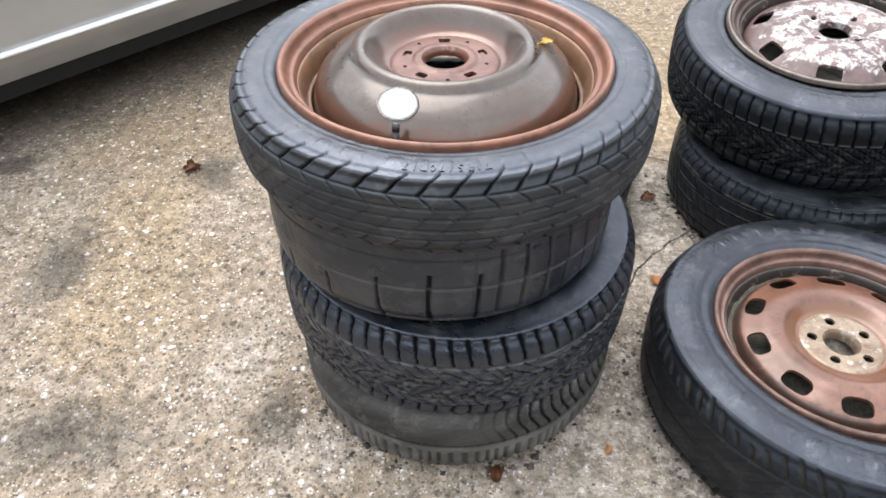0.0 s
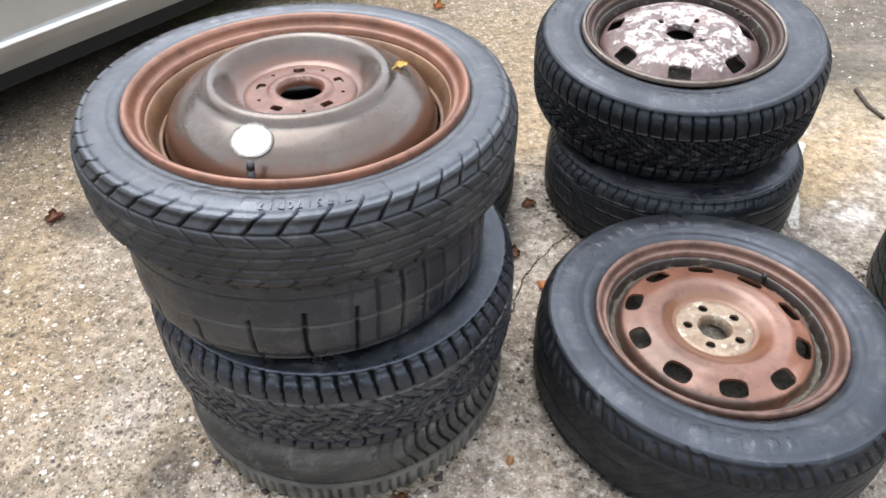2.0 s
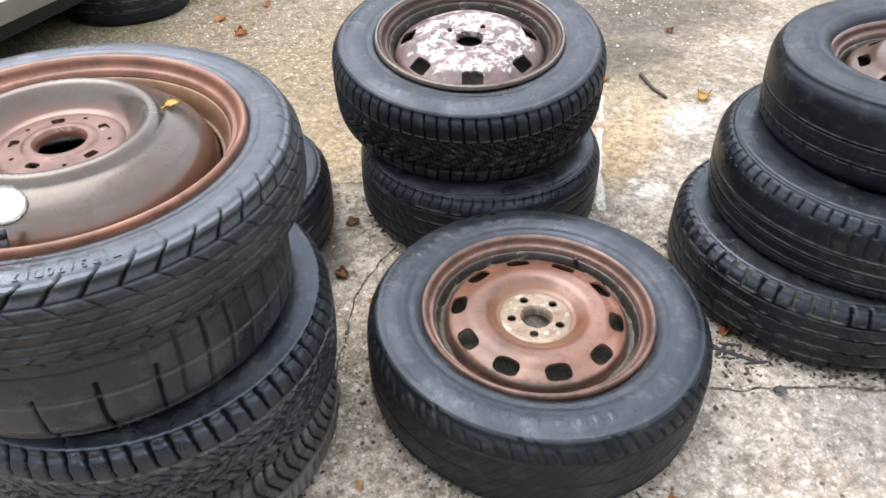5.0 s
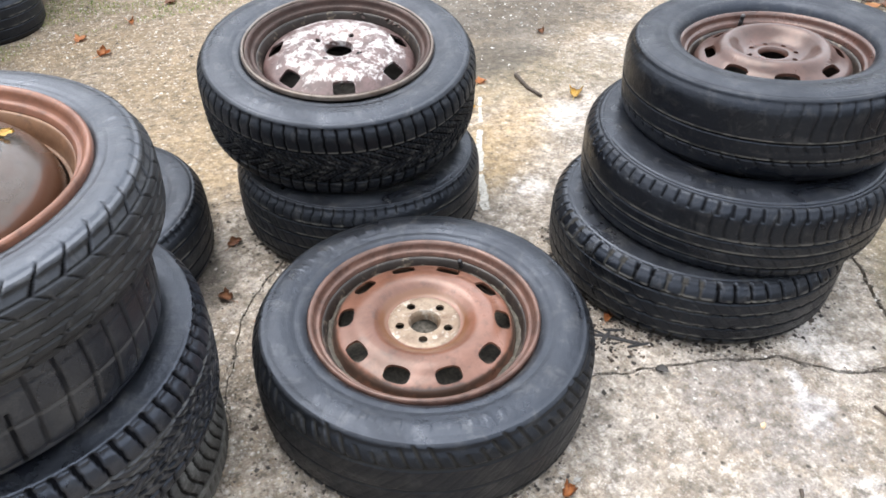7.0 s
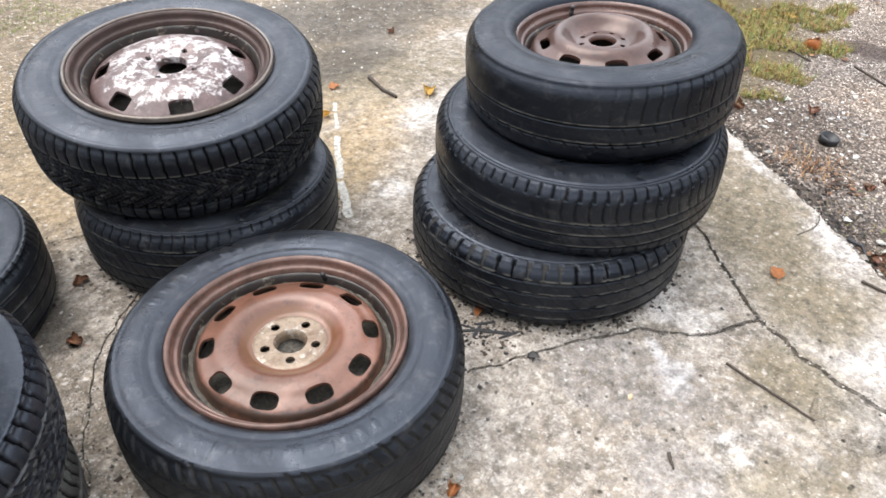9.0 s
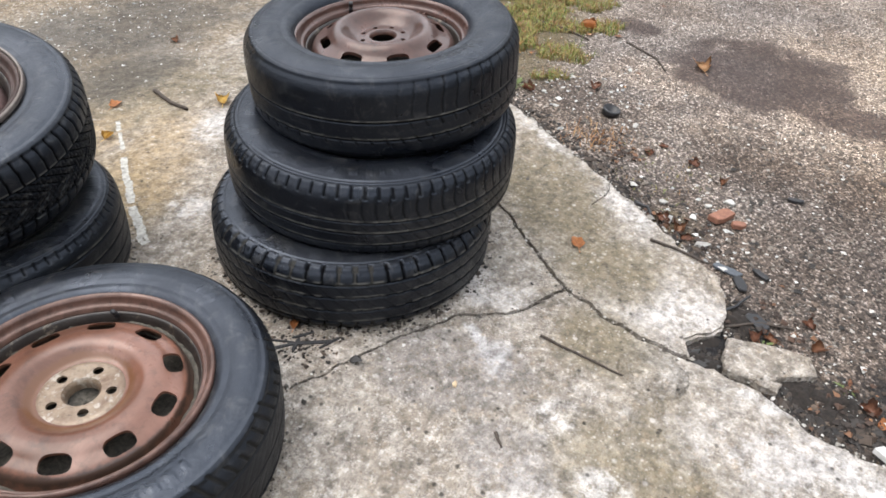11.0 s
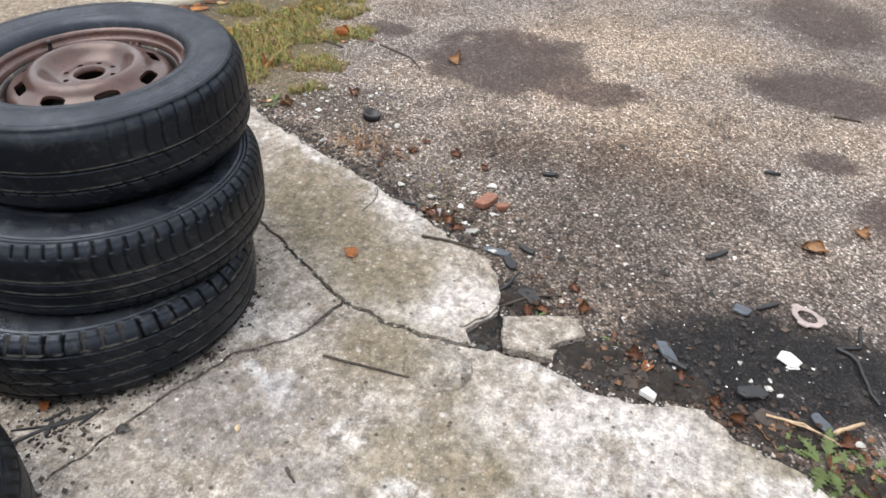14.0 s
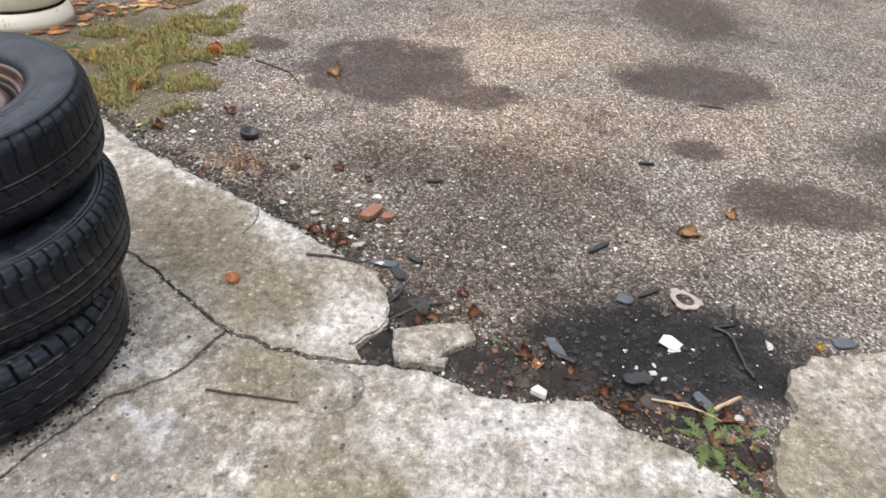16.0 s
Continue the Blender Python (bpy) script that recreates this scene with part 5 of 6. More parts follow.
def shard(x, y, z, a, b, turn, thick, mat, word, name="shard", cat="debris", seed=0, tilt=0.0, sides=7):
    rng = random.Random(seed + int(x * 991))
    pts = []
    for i in range(sides):
        t = 2 * math.pi * (i + rng.uniform(-0.25, 0.25)) / sides
        pts.append((a / 2 * math.copysign(abs(math.cos(t)) ** 0.6, math.cos(t)) * rng.uniform(0.8, 1.1), b / 2 * math.copysign(abs(math.sin(t)) ** 0.6, math.sin(t)) * rng.uniform(0.8, 1.1)))
    bm = prism(pts, 0, thick)
    bmesh.ops.bevel(bm, geom=[e for e in bm.edges], offset=min(thick * 0.25, 0.002), segments=1, affect="EDGES")
    ob = tagged(part(name, bm, mat, None, smooth=False), word, cat)
    ob.matrix_world = Matrix.Translation((x, y, z + abs(tilt) * b * 0.4)) @ Matrix.Rotation(radians(turn), 4, "Z") @ Matrix.Rotation(tilt, 4, "X")
    return ob


# broken pieces along the slab's edge and the slab across the gap
for pts, z1, tag in (([(1.596, -0.112), (1.62, -0.18), (1.637, -0.285), (1.586, -0.301), (1.547, -0.249), (1.497, -0.208), (1.490, -0.125)], -0.002, "broken pale concrete piece in the gap"), ([(1.492, -0.190), (1.511, -0.212), (1.52, -0.243), (1.484, -0.236)], -0.004, "small broken concrete piece in the gap")):
    outl = jagged(pts + pts[:1], 0.012, 0.005, 4.0)[:-1]
    bm = prism(outl, -0.07, z1)
    bmesh.ops.bevel(bm, geom=[e for e in bm.edges if all(v.co.z > -0.05 for v in e.verts)], offset=0.003, segments=1, affect="EDGES")
    ob = tagged(part("concrete_fragment", bm, CONCRETE, None, smooth=False), tag, "concrete")
    ob.matrix_world = Matrix.Translation((1.55, -0.2, 0.002)) @ Matrix.Rotation(0.03, 4, "Y") @ Matrix.Translation((-1.55, 0.2, 0))
near_edge = jagged([(1.9, -1.5), (1.66, -1.30), (1.62, -1.182), (1.608, -1.074), (1.559, -1.005), (1.497, -0.978), (1.45, -0.985), (1.383, -0.927), (1.323, -0.89), (1.257, -0.873), (1.10, -0.92), (0.98, -1.35)], 0.014, 0.012, 6.0)
tagged(part("slab_across", prism(near_edge + [(1.0, -2.2), (1.9, -2.6)], -0.10, 0.0), CONCRETE, None, smooth=False), "second weathered concrete slab across the gap", "concrete slab", kind="structure")
# round trowelled patch, proud of the slab
bm = bmesh.new()
vs = []
for i in range(36):
    a = 2 * math.pi * i / 36
    r = 0.068 + 0.006 * noise.noise((math.cos(a) * 2, math.sin(a) * 2, 3))
    vs.append((1.393 + r * math.cos(a), 0.0 + r * 1.1 * math.sin(a)))
bm = prism(vs, -0.01, 0.005)
bmesh.ops.bevel(bm, geom=[e for e in bm.edges if all(v.co.z > 0 for v in e.verts)], offset=0.0045, segments=2, affect="EDGES")
part("patch", bm, CONCRETE, slab_ob, "round trowelled concrete patch")
# worn white paint line
PAINT = plain("worn_white_paint", (0.40, 0.385, 0.35), 0.8, 0, 60, 0.8)
for p, q, w in (((1.504, 1.723), (1.47, 1.672), 0.018), ((1.462, 1.66), (1.40, 1.575), 0.014), ((1.37, 1.54), (1.227, 1.344), 0.026), ((1.215, 1.33), (1.13, 1.18), 0.03)):
    line = jagged([p, q], 0.008, 0.004, 12.0)
    ws = [w * (0.6 + 0.6 * abs(noise.noise((i * 0.5, w * 90, 2)))) for i in range(len(line))]
    part("paint_line", prism(ribbon(line, ws), -0.002, 0.0005), PAINT, slab_ob, "worn white paint line", smooth=False)

# leaves: place, size, colour, turn
S, G = 0.0, ROAD_Z
for i, (x, y, z, size, kind, turn) in enumerate([
    (1.723, 0.295, S, 0.055, 0, 30), (2.34, 0.143, G, 0.05, 4, 60), (2.282, 0.045, G, 0.045, 1, 10), (2.336, 0.285, G, 0.05, 4, 200), (2.69, 0.599, G, 0.07, 4, 20),
    (2.52, 0.79, G, 0.06, 4, 80), (2.399, 0.254, G, 0.04, 4, 100), (3.121, 0.303, G, 0.10, 2, 30), (3.25, 0.829, G, 0.09, 0, 100), (3.539, 1.051, G, 0.09, 3, 60), (3.082, 1.28, G, 0.08, 3, 45),
    (2.834, 0.994, G, 0.08, 0, 10), (2.115, -0.916, G, 0.085, 2, 100), (2.227, -1.061, G, 0.06, 2, 20), (1.553, -0.413, G, 0.05, 4, 70), (1.506, -0.515, G, 0.065, 4, 80), (1.53, -0.44, G, 0.04, 0, 150),
    (1.454, -0.576, G, 0.04, 1, 40), (1.405, -0.674, G, 0.055, 2, 20), (1.411, -0.838, G, 0.06, 4, 100), (1.419, -0.618, G, 0.04, 1, 60), (1.43, -0.71, G, 0.05, 1, 10), (1.984, 0.143, G, 0.06, 4, 45),
    (1.963, 0.092, G, 0.06, 1, 10), (1.94, 0.06, G, 0.045, 4, 130), (1.757, -0.268, G, 0.04, 4, 60), (1.643, -0.165, G, 0.045, 4, 10), (1.66, -0.2, G, 0.04, 1, 80), (1.69, -0.30, G, 0.05, 1, 140), (1.632, -1.092, S, 0.03, 3, 20),
    (1.572, 1.809, S, 0.055, 0, 20), (1.787, 1.558, S, 0.07, 3, 40), (1.42, 1.66, S, 0.045, 3, 10), (0.489, 2.931, S, 0.07, 0, 50), (0.531, 2.741, S, 0.065, 0, 20), (0.7, 3.0, S, 0.05, 0, 90), (0.9, 3.15, S, 0.06, 4, 10),
    (-0.663, 1.572, S, 0.06, 4, 40), (0.085, 0.639, S, 0.04, 1, 80), (0.465, 1.10, S, 0.04, 0, 100), (0.28, 0.683, S, 0.025, 2, 60), (0.742, 0.43, S, 0.035, 0, 20), (0.52, 1.40, S, 0.05, 1, 30), (0.43, 1.22, S, 0.045, 1, 120), (1.10, 0.70, S, 0.03, 0, 20),
    (2.5, 2.3, S, 0.05, 4, 30), (2.05, 2.05, S, 0.05, 1, 70), (0.62, 1.52, S, 0.03, 2, 10), (1.36, -0.79, G, 0.05, 4, 160), (1.30, -0.84, G, 0.045, 1, 40),
]):
    leaf(x, y, z, size * 0.85, kind, turn, 0.3 + 0.25 * (i % 3), 5 if i % 4 else 3, i)
small = leaf(0.156, 0.937, 0.634, 0.024, 3, 40, 0.1, 5, 99)
tagged(small, "small yellow leaf stuck on the spare wheel")

# stones, chips and broken things
for x, y, z, size, k in [(2.921, 0.538, G, 0.03, 0), (2.48, 0.374, G, 0.045, 0), (2.295, 0.149, G, 0.03, 0), (2.18, 0.0, G, 0.05, 0), (2.115, 0.268, G, 0.05, 0), (2.074, 0.169, G, 0.045, 0), (1.969, 0.047, G, 0.03, 0), (1.859, -0.052, G, 0.045, 0), (2.548, 0.74, G, 0.03, 0), (2.462, 0.661, G, 0.03, 0), (1.679, -0.391, G, 0.03, 0), (1.704, -0.242, G, 0.03, 0), (2.00, 0.13, G, 0.035, 1), (1.93, 0.02, G, 0.04, 1), (2.13, 0.05, G, 0.03, 0), (1.65, -0.995, G, 0.045, 0), (1.42, -0.852, G, 0.04, 0), (1.145, 0.331, S, 0.018, 4), (1.13, 0.48, S, 0.014, 0), (1.088, 0.447, S, 0.012, 0), (0.77, 0.439, S, 0.016, 1), (1.515, 0.329, S, 0.012, 2), (1.601, -0.647, G, 0.022, 0), (1.535, -0.699, G, 0.03, 0), (1.548, -0.664, G, 0.02, 0), (1.52, -0.72, G, 0.02, 0), (1.56, -0.705, G, 0.022, 0), (1.82, 0.0, G, 0.03, 1), (1.75, -0.07, G, 0.03, 1)]:
    stone(x, y, z, size * (0.55 if k == 0 and z == G else 0.75), STONES[k], ("white", "grey", "dark", "terracotta", "cream")[k] + " stone chip lying on the " + ("concrete" if z == S else "asphalt"), 0.6, 3)
stone(1.088, 0.534, S, 0.028, STONES[2], "black rusted nut lying on the concrete", 0.7, 8, "nut", "nut")
# Stone shapes coloured dark to stand in for dirt in the notch.
stone(1.49, -0.085, -0.035, 0.055, STONES[2], "dark lump standing in for dirt in the slab's broken corner", 0.8, 2)
stone(1.505, -0.05, -0.035, 0.05, STONES[2], "dark lump standing in for dirt in the slab's broken corner", 0.8, 2)
for x, y, a, b, turn, mat, w in [(1.592, -0.485, 0.085, 0.032, 25, SLATE, "blue-grey slate shard"), (1.789, -0.674, 0.05, 0.04, 60, SLATE, "dark slate shard"), (1.508, -0.657, 0.035, 0.075, 15, CHAR, "charred black plastic block"), (1.461, -0.79, 0.06, 0.03, 30, SLATE, "grey slate shard"), (1.681, -1.181, 0.06, 0.04, 100, SLATE, "grey slate shard"), (1.56, -0.50, 0.07, 0.012, 60, CHAR, "thin charred strip"), (1.819, -0.74, 0.08, 0.015, 120, CHAR, "charred black strip"), (1.86, -0.06, 0.08, 0.03, 80, SLATE, "dark flat shard"), (1.82, -0.10, 0.06, 0.03, 30, CHAR, "dark plastic shard"), (2.006, -0.634, 0.09, 0.02, 130, CHAR, "dark bark strip"), (1.888, -0.137, 0.05, 0.02, 60, CHAR, "dark strip"), (2.307, -0.163, 0.05, 0.02, 100, CHAR, "dark strip"), (2.529, -0.862, 0.06, 0.015, 90, CHAR, "dark strip"), (1.44, -0.69, 0.08, 0.05, 70, BARK, "brown bark piece"), (1.70, -0.16, 0.07, 0.04, 50, CHAR, "dark bark piece")]:
    shard(x, y, G, a, b, turn, 0.008 if mat is not CHAR else 0.01, mat, w + " lying on the asphalt", "shard", "debris", 3, 0.08)
shard(1.638, -0.758, G, 0.055, 0.05, 40, 0.004, WHITE_BITS, "broken white plastic piece with dark bars on soot", "plastic_piece", "debris", 5, 0.1, 6)
shard(1.615, -0.762, G, 0.035, 0.015, 100, 0.004, WHITE_BITS, "small broken white plastic piece on soot", "plastic_piece", "debris", 6, 0.05, 5)
shard(1.423, -0.433, S, 0.035, 0.032, 20, 0.016, WHITE_BITS, "white tile chip on the slab's edge", "tile_chip", "debris", 7, 0, 4)
shard(2.09, 0.005, G, 0.045, 0.10, 62, 0.018, STONES[3], "terracotta brick fragment on the asphalt", "brick_fragment", "brick", 9, 0.05, 6)
shard(2.075, -0.045, G, 0.03, 0.04, 30, 0.015, STONES[3], "small terracotta brick fragment on the asphalt", "brick_fragment", "brick", 10, 0.05, 6)
for x, y, a, b, turn in ((1.035, 0.69, 0.09, 0.008, -40), (1.08, 0.645, 0.10, 0.010, -52), (1.06, 0.665, 0.04, 0.010, 20), (1.10, 0.61, 0.06, 0.006, -20), (1.05, 0.70, 0.07, 0.005, -65), (1.09, 0.67, 0.05, 0.007, -35)):
    shard(x, y, S, a, b, turn, 0.004, CHAR, "torn strip of black rubber on the concrete", "rubber_strip", "debris", 4, 0.03)

# gasket ring with ears
outer = [((0.047 + 0.010 * (math.cos(3 * t) > 0.55)) * math.cos(t), (0.041 + 0.010 * (math.cos(3 * t) > 0.55)) * math.sin(t)) for t in [2 * math.pi * i / 48 for i in range(48)]]
ring_bm = cut(prism(outer, 0, 0.004), [prism(oval(0, 0, 0.029, 0.027, 0, 24, 2), -0.01, 0.01)])
gasket = tagged(part("gasket", ring_bm, plain("pale_pink_gasket", (0.33, 0.27, 0.25), 0.7, 0, 60, 0.4), None, smooth=False), "pale pinkish gasket ring lying on sooty asphalt", "gasket")
gasket.matrix_world = Matrix.Translation((1.803, -0.829, G + 0.004)) @ Matrix.Rotation(0.5, 4, "Z") @ Matrix.Rotation(0.08, 4, "X") @ Matrix.Scale(0.84, 4)
# dark plastic cap on the road
cap = lathe([(0.030, 0.0), (0.031, 0.022), (0.026, 0.024), (0.022, 0.006), (0.0005, 0.004)], 32, 0.003)
ob = tagged(part("bottle_cap", cap, BLACK), "black plastic cap lying open on the asphalt", "cap")
ob.matrix_world = Matrix.Translation((2.518, 0.479, G + 0.002)) @ Matrix.Rotation(0.2, 4, "X")

twig([(1.365, 0.242), (1.357, 0.14), (1.350, 0.032)], S, 0.003, 0.002, BARK, "thin brown stick on the concrete slab")
twig([(1.71, 1.785), (1.69, 1.72), (1.677, 1.673), (1.678, 1.606)], S, 0.007, 0.005, BARK, "dark bent twig on the concrete slab")
twig([(1.705, -0.874), (1.69, -0.90), (1.67, -0.911), (1.612, -0.914), (1.57, -0.915), (1.542, -0.925)], G, 0.005, 0.004, CHAR, "burnt black cable on sooty asphalt", "burnt_cable")
twig([(1.80, -0.95), (1.72, -0.93), (1.705, -0.874)], G, 0.004, 0.004, CHAR, "burnt black cable end on sooty asphalt", "burnt_cable")
twig([(1.443, -0.673), (1.437, -0.745), (1.398, -0.811)], G + 0.012, 0.003, 0.002, STRAW, "pale dry stalk over the weeds", "dry_stalk")
twig([(1.438, -0.70), (1.42, -0.77), (1.402, -0.80)], G + 0.016, 0.002, 0.002, STRAW, "pale dry stalk over the weeds", "dry_stalk")
twig([(1.427, -0.801), (1.469, -0.869)], G + 0.012, 0.005, 0.004, STRAW, "pale split stick over the weeds", "dry_stalk")
twig([(1.846, 0.14), (1.846, 0.086), (1.83, -0.01)], 0.0, 0.004, 0.003, BARK, "dark stick at the slab's edge")
twig([(1.991, 0.228), (1.985, 0.19), (1.955, 0.17)], 0.0, 0.006, 0.004, CHAR, "black twisted strip at the slab's edge", "burnt_cable")
twig([(3.19, 1.05), (3.17, 0.90), (3.12, 0.78)], G, 0.005, 0.003, BARK, "thin twig on the road")
twig([(3.20, 0.64), (3.10, 0.48), (3.0, 0.42)], G, 0.004, 0.003, BARK, "thin twig on the road")
twig([(3.06, -1.17), (3.05, -1.27)], G, 0.005, 0.003, BARK, "thin twig on the road")
twig([(1.082, 0.211), (1.07, 0.2), (1.058, 0.186)], S, 0.004, 0.002, BARK, "short twig on the concrete slab")
twig([(1.68, -0.08), (1.73, -0.11), (1.79, -0.13)], G + 0.004, 0.005, 0.003, CHAR, "dark root at the slab's edge", "root")
twig([(1.64, -0.10), (1.70, -0.17), (1.72, -0.24)], G + 0.004, 0.004, 0.003, BARK, "dark root at the slab's edge", "root")


# ---- weeds ----
def weed(x, y, z, count, length, seed, word):
    """A rosette of toothed leaves on short stalks."""
    rng = random.Random(seed)
    e = tagged(empty("weed", Matrix.Translation((x, y, z))), word, "plant")
    for i in range(count):
        a = 2 * math.pi * i / count + rng.uniform(-0.3, 0.3)
        L = length * rng.uniform(0.6, 1.15)
        rise = rng.uniform(0.1, 0.6)
        bm = bmesh.new()
        left, mid_v, right = [], [], []
        n = 14
        for k in range(n + 1):
            f = k / n
            wd = L * 0.19 * (math.sin(math.pi * min(1, max(0, (f - 0.18) / 0.82)) ** 0.8) + 0.03) * (1.0 if k % 2 else 0.32)
            zz = L * (rise * f - 0.55 * rise * f * f)
            px = L * f
            left.append(bm.verts.new((px + L * 0.05 * (k % 2), wd, zz + wd * 0.25)))
            mid_v.append(bm.verts.new((px, 0, zz)))
            right.append(bm.verts.new((px + L * 0.05 * (k % 2), -wd, zz + wd * 0.25)))
        for k in range(n):
            bm.faces.new((left[k], left[k + 1], mid_v[k + 1], mid_v[k]))
            bm.faces.new((mid_v[k], mid_v[k + 1], right[k + 1], right[k]))
        bmesh.ops.solidify(bm, geom=bm.faces[:], thickness=0.0007)
        bmesh.ops.transform(bm, matrix=Matrix.Rotation(a, 4, "Z"), verts=bm.verts)
        part("leaf", bm, GREEN if rng.random() < 0.8 else LEAF_MATS[1], e)
    return e


weed(1.350, -0.775, G, 9, 0.085, 1, "green toothed weed growing in the slab gap")
weed(1.30, -0.80, G, 6, 0.055, 2, "green toothed weed growing in the slab gap")
weed(1.385, -0.71, G, 5, 0.05, 3, "small green weed growing in the slab gap")
weed(1.27, -0.84, G, 6, 0.055, 8, "small green weed growing in the slab gap")
weed(1.365, -0.86, G, 6, 0.055, 9, "small green weed growing in the slab gap")
weed(1.635, -0.185, G, 5, 0.03, 4, "tiny green seedling by the broken slab")
weed(1.60, -0.37, G, 5, 0.03, 5, "tiny green seedling by the broken slab")
weed(2.53, 0.84, G, 7, 0.06, 6, "green weed at the slab's edge")
weed(3.18, 1.42, G, 9, 0.08, 7, "green weed beside the drum")
weed(3.05, 1.52, G, 8, 0.07, 10, "green weed beside the drum")


# ---- small stuff that nobody could count ----
def scatter(name, spots, mat, label, category, shape="chip", seed=1):
    """Many tiny solids in one mesh. spots: x, y, z, size."""
    rng = np.random.default_rng(seed)
    n = len(spots)
    spots = np.array(spots, float)
    base = np.array([(1, 0, 0), (0, 1, 0), (-1, 0, 0), (0, -1, 0), (0, 0, 1), (0, 0, -1)], float)
    tri = np.array([(0, 1, 4), (1, 2, 4), (2, 3, 4), (3, 0, 4), (1, 0, 5), (2, 1, 5), (3, 2, 5), (0, 3, 5)])
    v = base[None] * rng.uniform(0.6, 1.2, (n, 6, 1)) + rng.uniform(-0.25, 0.25, (n, 6, 3))
    v[..., 2] *= {"chip": 0.55, "flake": 0.14}[shape]
    a = rng.uniform(0, 6.28, n)
    c, s = np.cos(a)[:, None], np.sin(a)[:, None]
    x, y = v[..., 0] * c - v[..., 1] * s, v[..., 0] * s + v[..., 1] * c
    v = np.stack([x, y, v[..., 2]], -1) * spots[:, 3][:, None, None] / 2
    v += spots[:, None, :3]
    v[..., 2] += (spots[:, 3] * {"chip": 0.12, "flake": 0.05}[shape])[:, None]
    f = (tri[None] + 6 * np.arange(n)[:, None, None]).reshape(-1, 3)
    return tagged(part(name, (v.reshape(-1, 3).tolist(), [], f.tolist()), mat, None, smooth=False), label, category, kind="stuff")


def edge_x(y):
    """The slab's edge: x at a given y."""
    pts = sorted((q, p) for p, q in EDGE)
    return float(np.interp(y, [q for q, p in pts], [p for q, p in pts]))


rng = np.random.default_rng(11)
GRIT = varied("mixed_grit", [(0.0, (0.035, 0.031, 0.028)), (0.35, (0.11, 0.095, 0.08)), (0.7, (0.22, 0.19, 0.16)), (0.92, (0.38, 0.35, 0.31)), (1.0, (0.62, 0.60, 0.57))])
SOIL = varied("dark_soil", [(0.0, (0.010, 0.008, 0.007)), (0.5, (0.026, 0.020, 0.016)), (0.9, (0.055, 0.038, 0.027)), (1.0, (0.12, 0.085, 0.06))])
PALE = varied("pale_chips", [(0.0, (0.22, 0.23, 0.23)), (0.5, (0.42, 0.42, 0.40)), (1.0, (0.72, 0.72, 0.70))])
spots = []
TAR = ((3.22, 0.05, 0.46, 0.40), (3.3, -1.2, 0.2, 0.3), (2.33, -1.32, 0.14, 0.22), (2.67, -1.07, 0.07, 0.09), (3.42, 0.66, 0.08, 0.11))
while len(spots) < 17000:
    x, y = rng.uniform(1.25, 4.6), rng.uniform(-2.3, 1.7)
    if x > edge_x(y) + 0.02 and rng.random() < 1.5 / (0.5 + (x - 1.2)) ** 1.1:
        sooty = ((x - 1.6) / 0.22) ** 2 + ((y + 0.72) / 0.36) ** 2 < 1
        tarred = any(((x - a) / c) ** 2 + ((y - b) / d) ** 2 < 1 for a, b, c, d in TAR)
        if not (sooty or tarred) or rng.random() < 0.1:
            spots.append((x, y, ROAD_Z, rng.gamma(3, 0.0019) + 0.0025))
scatter("gravel", spots, GRIT, "loose grey and beige gravel chips on the asphalt", "gravel", seed=2)
spots = []
for i in range(2600):
    y = rng.uniform(-0.85, 1.3)
    spots.append((edge_x(y) + abs(rng.normal(0, 0.045)) + 0.004, y, ROAD_Z + 0.001, rng.gamma(3, 0.003) + 0.003))
for i in range(900):
    spots.append((1.52 + rng.normal(0, 0.05), -0.33 + rng.normal(0, 0.09), ROAD_Z, rng.gamma(3, 0.003) + 0.003))
for i in range(260):
    spots.append((1.50 + rng.normal(0, 0.018), -0.075 + rng.normal(0, 0.03), -0.02, rng.gamma(3, 0.003) + 0.003))
for i in range(900):
    spots.append((1.62 + rng.normal(0, 0.13), -0.72 + rng.normal(0, 0.2), ROAD_Z, rng.gamma(3, 0.0010) + 0.0015))
for cx, cy, rad, count in ((1.419, 0.77, 0.320, 420), (0.685, 0.794, 0.310, 260), (0.863, 1.372, 0.292, 260), (0.026, 0.934, 0.280, 200), (0.20, 1.52, 0.285, 120)):
    for i in range(count):
        a = rng.uniform(0, 6.28)
        rr = rad - 0.012 + abs(rng.normal(0, 0.016))
        spots.append((cx + rr * math.cos(a), cy + rr * math.sin(a), 0.0, rng.gamma(3, 0.0020) + 0.002))
for i in range(170):
    spots.append((1.07 + rng.normal(0, 0.035), 0.655 + rng.normal(0, 0.035), 0.0, rng.gamma(3, 0.0016) + 0.002))
scatter("soil", spots, SOIL, "dark crumbled soil along the slab's broken edge", "soil", seed=3)
spots = []
while len(spots) < 3800:
    x, y = rng.uniform(-2.2, 2.6), rng.uniform(0.35, 3.8)
    if x < edge_x(min(y, 1.9)) - 0.05 and rng.random() < (0.9 if (x < 0.2 or y > 1.9) else 0.25):
        spots.append((x, y, 0.0, rng.gamma(3, 0.0013) + 0.0018))
for line, w0, w1 in CRACKS:
    for (x0, y0), (x1, y1) in zip(line, line[1:]):
        for i in range(int(math.hypot(x1 - x0, y1 - y0) * 420)):
            f = rng.random()
            spots.append((x0 + (x1 - x0) * f + rng.normal(0, 0.008), y0 + (y1 - y0) * f + rng.normal(0, 0.008), 0.0, rng.gamma(3, 0.0011) + 0.0015))
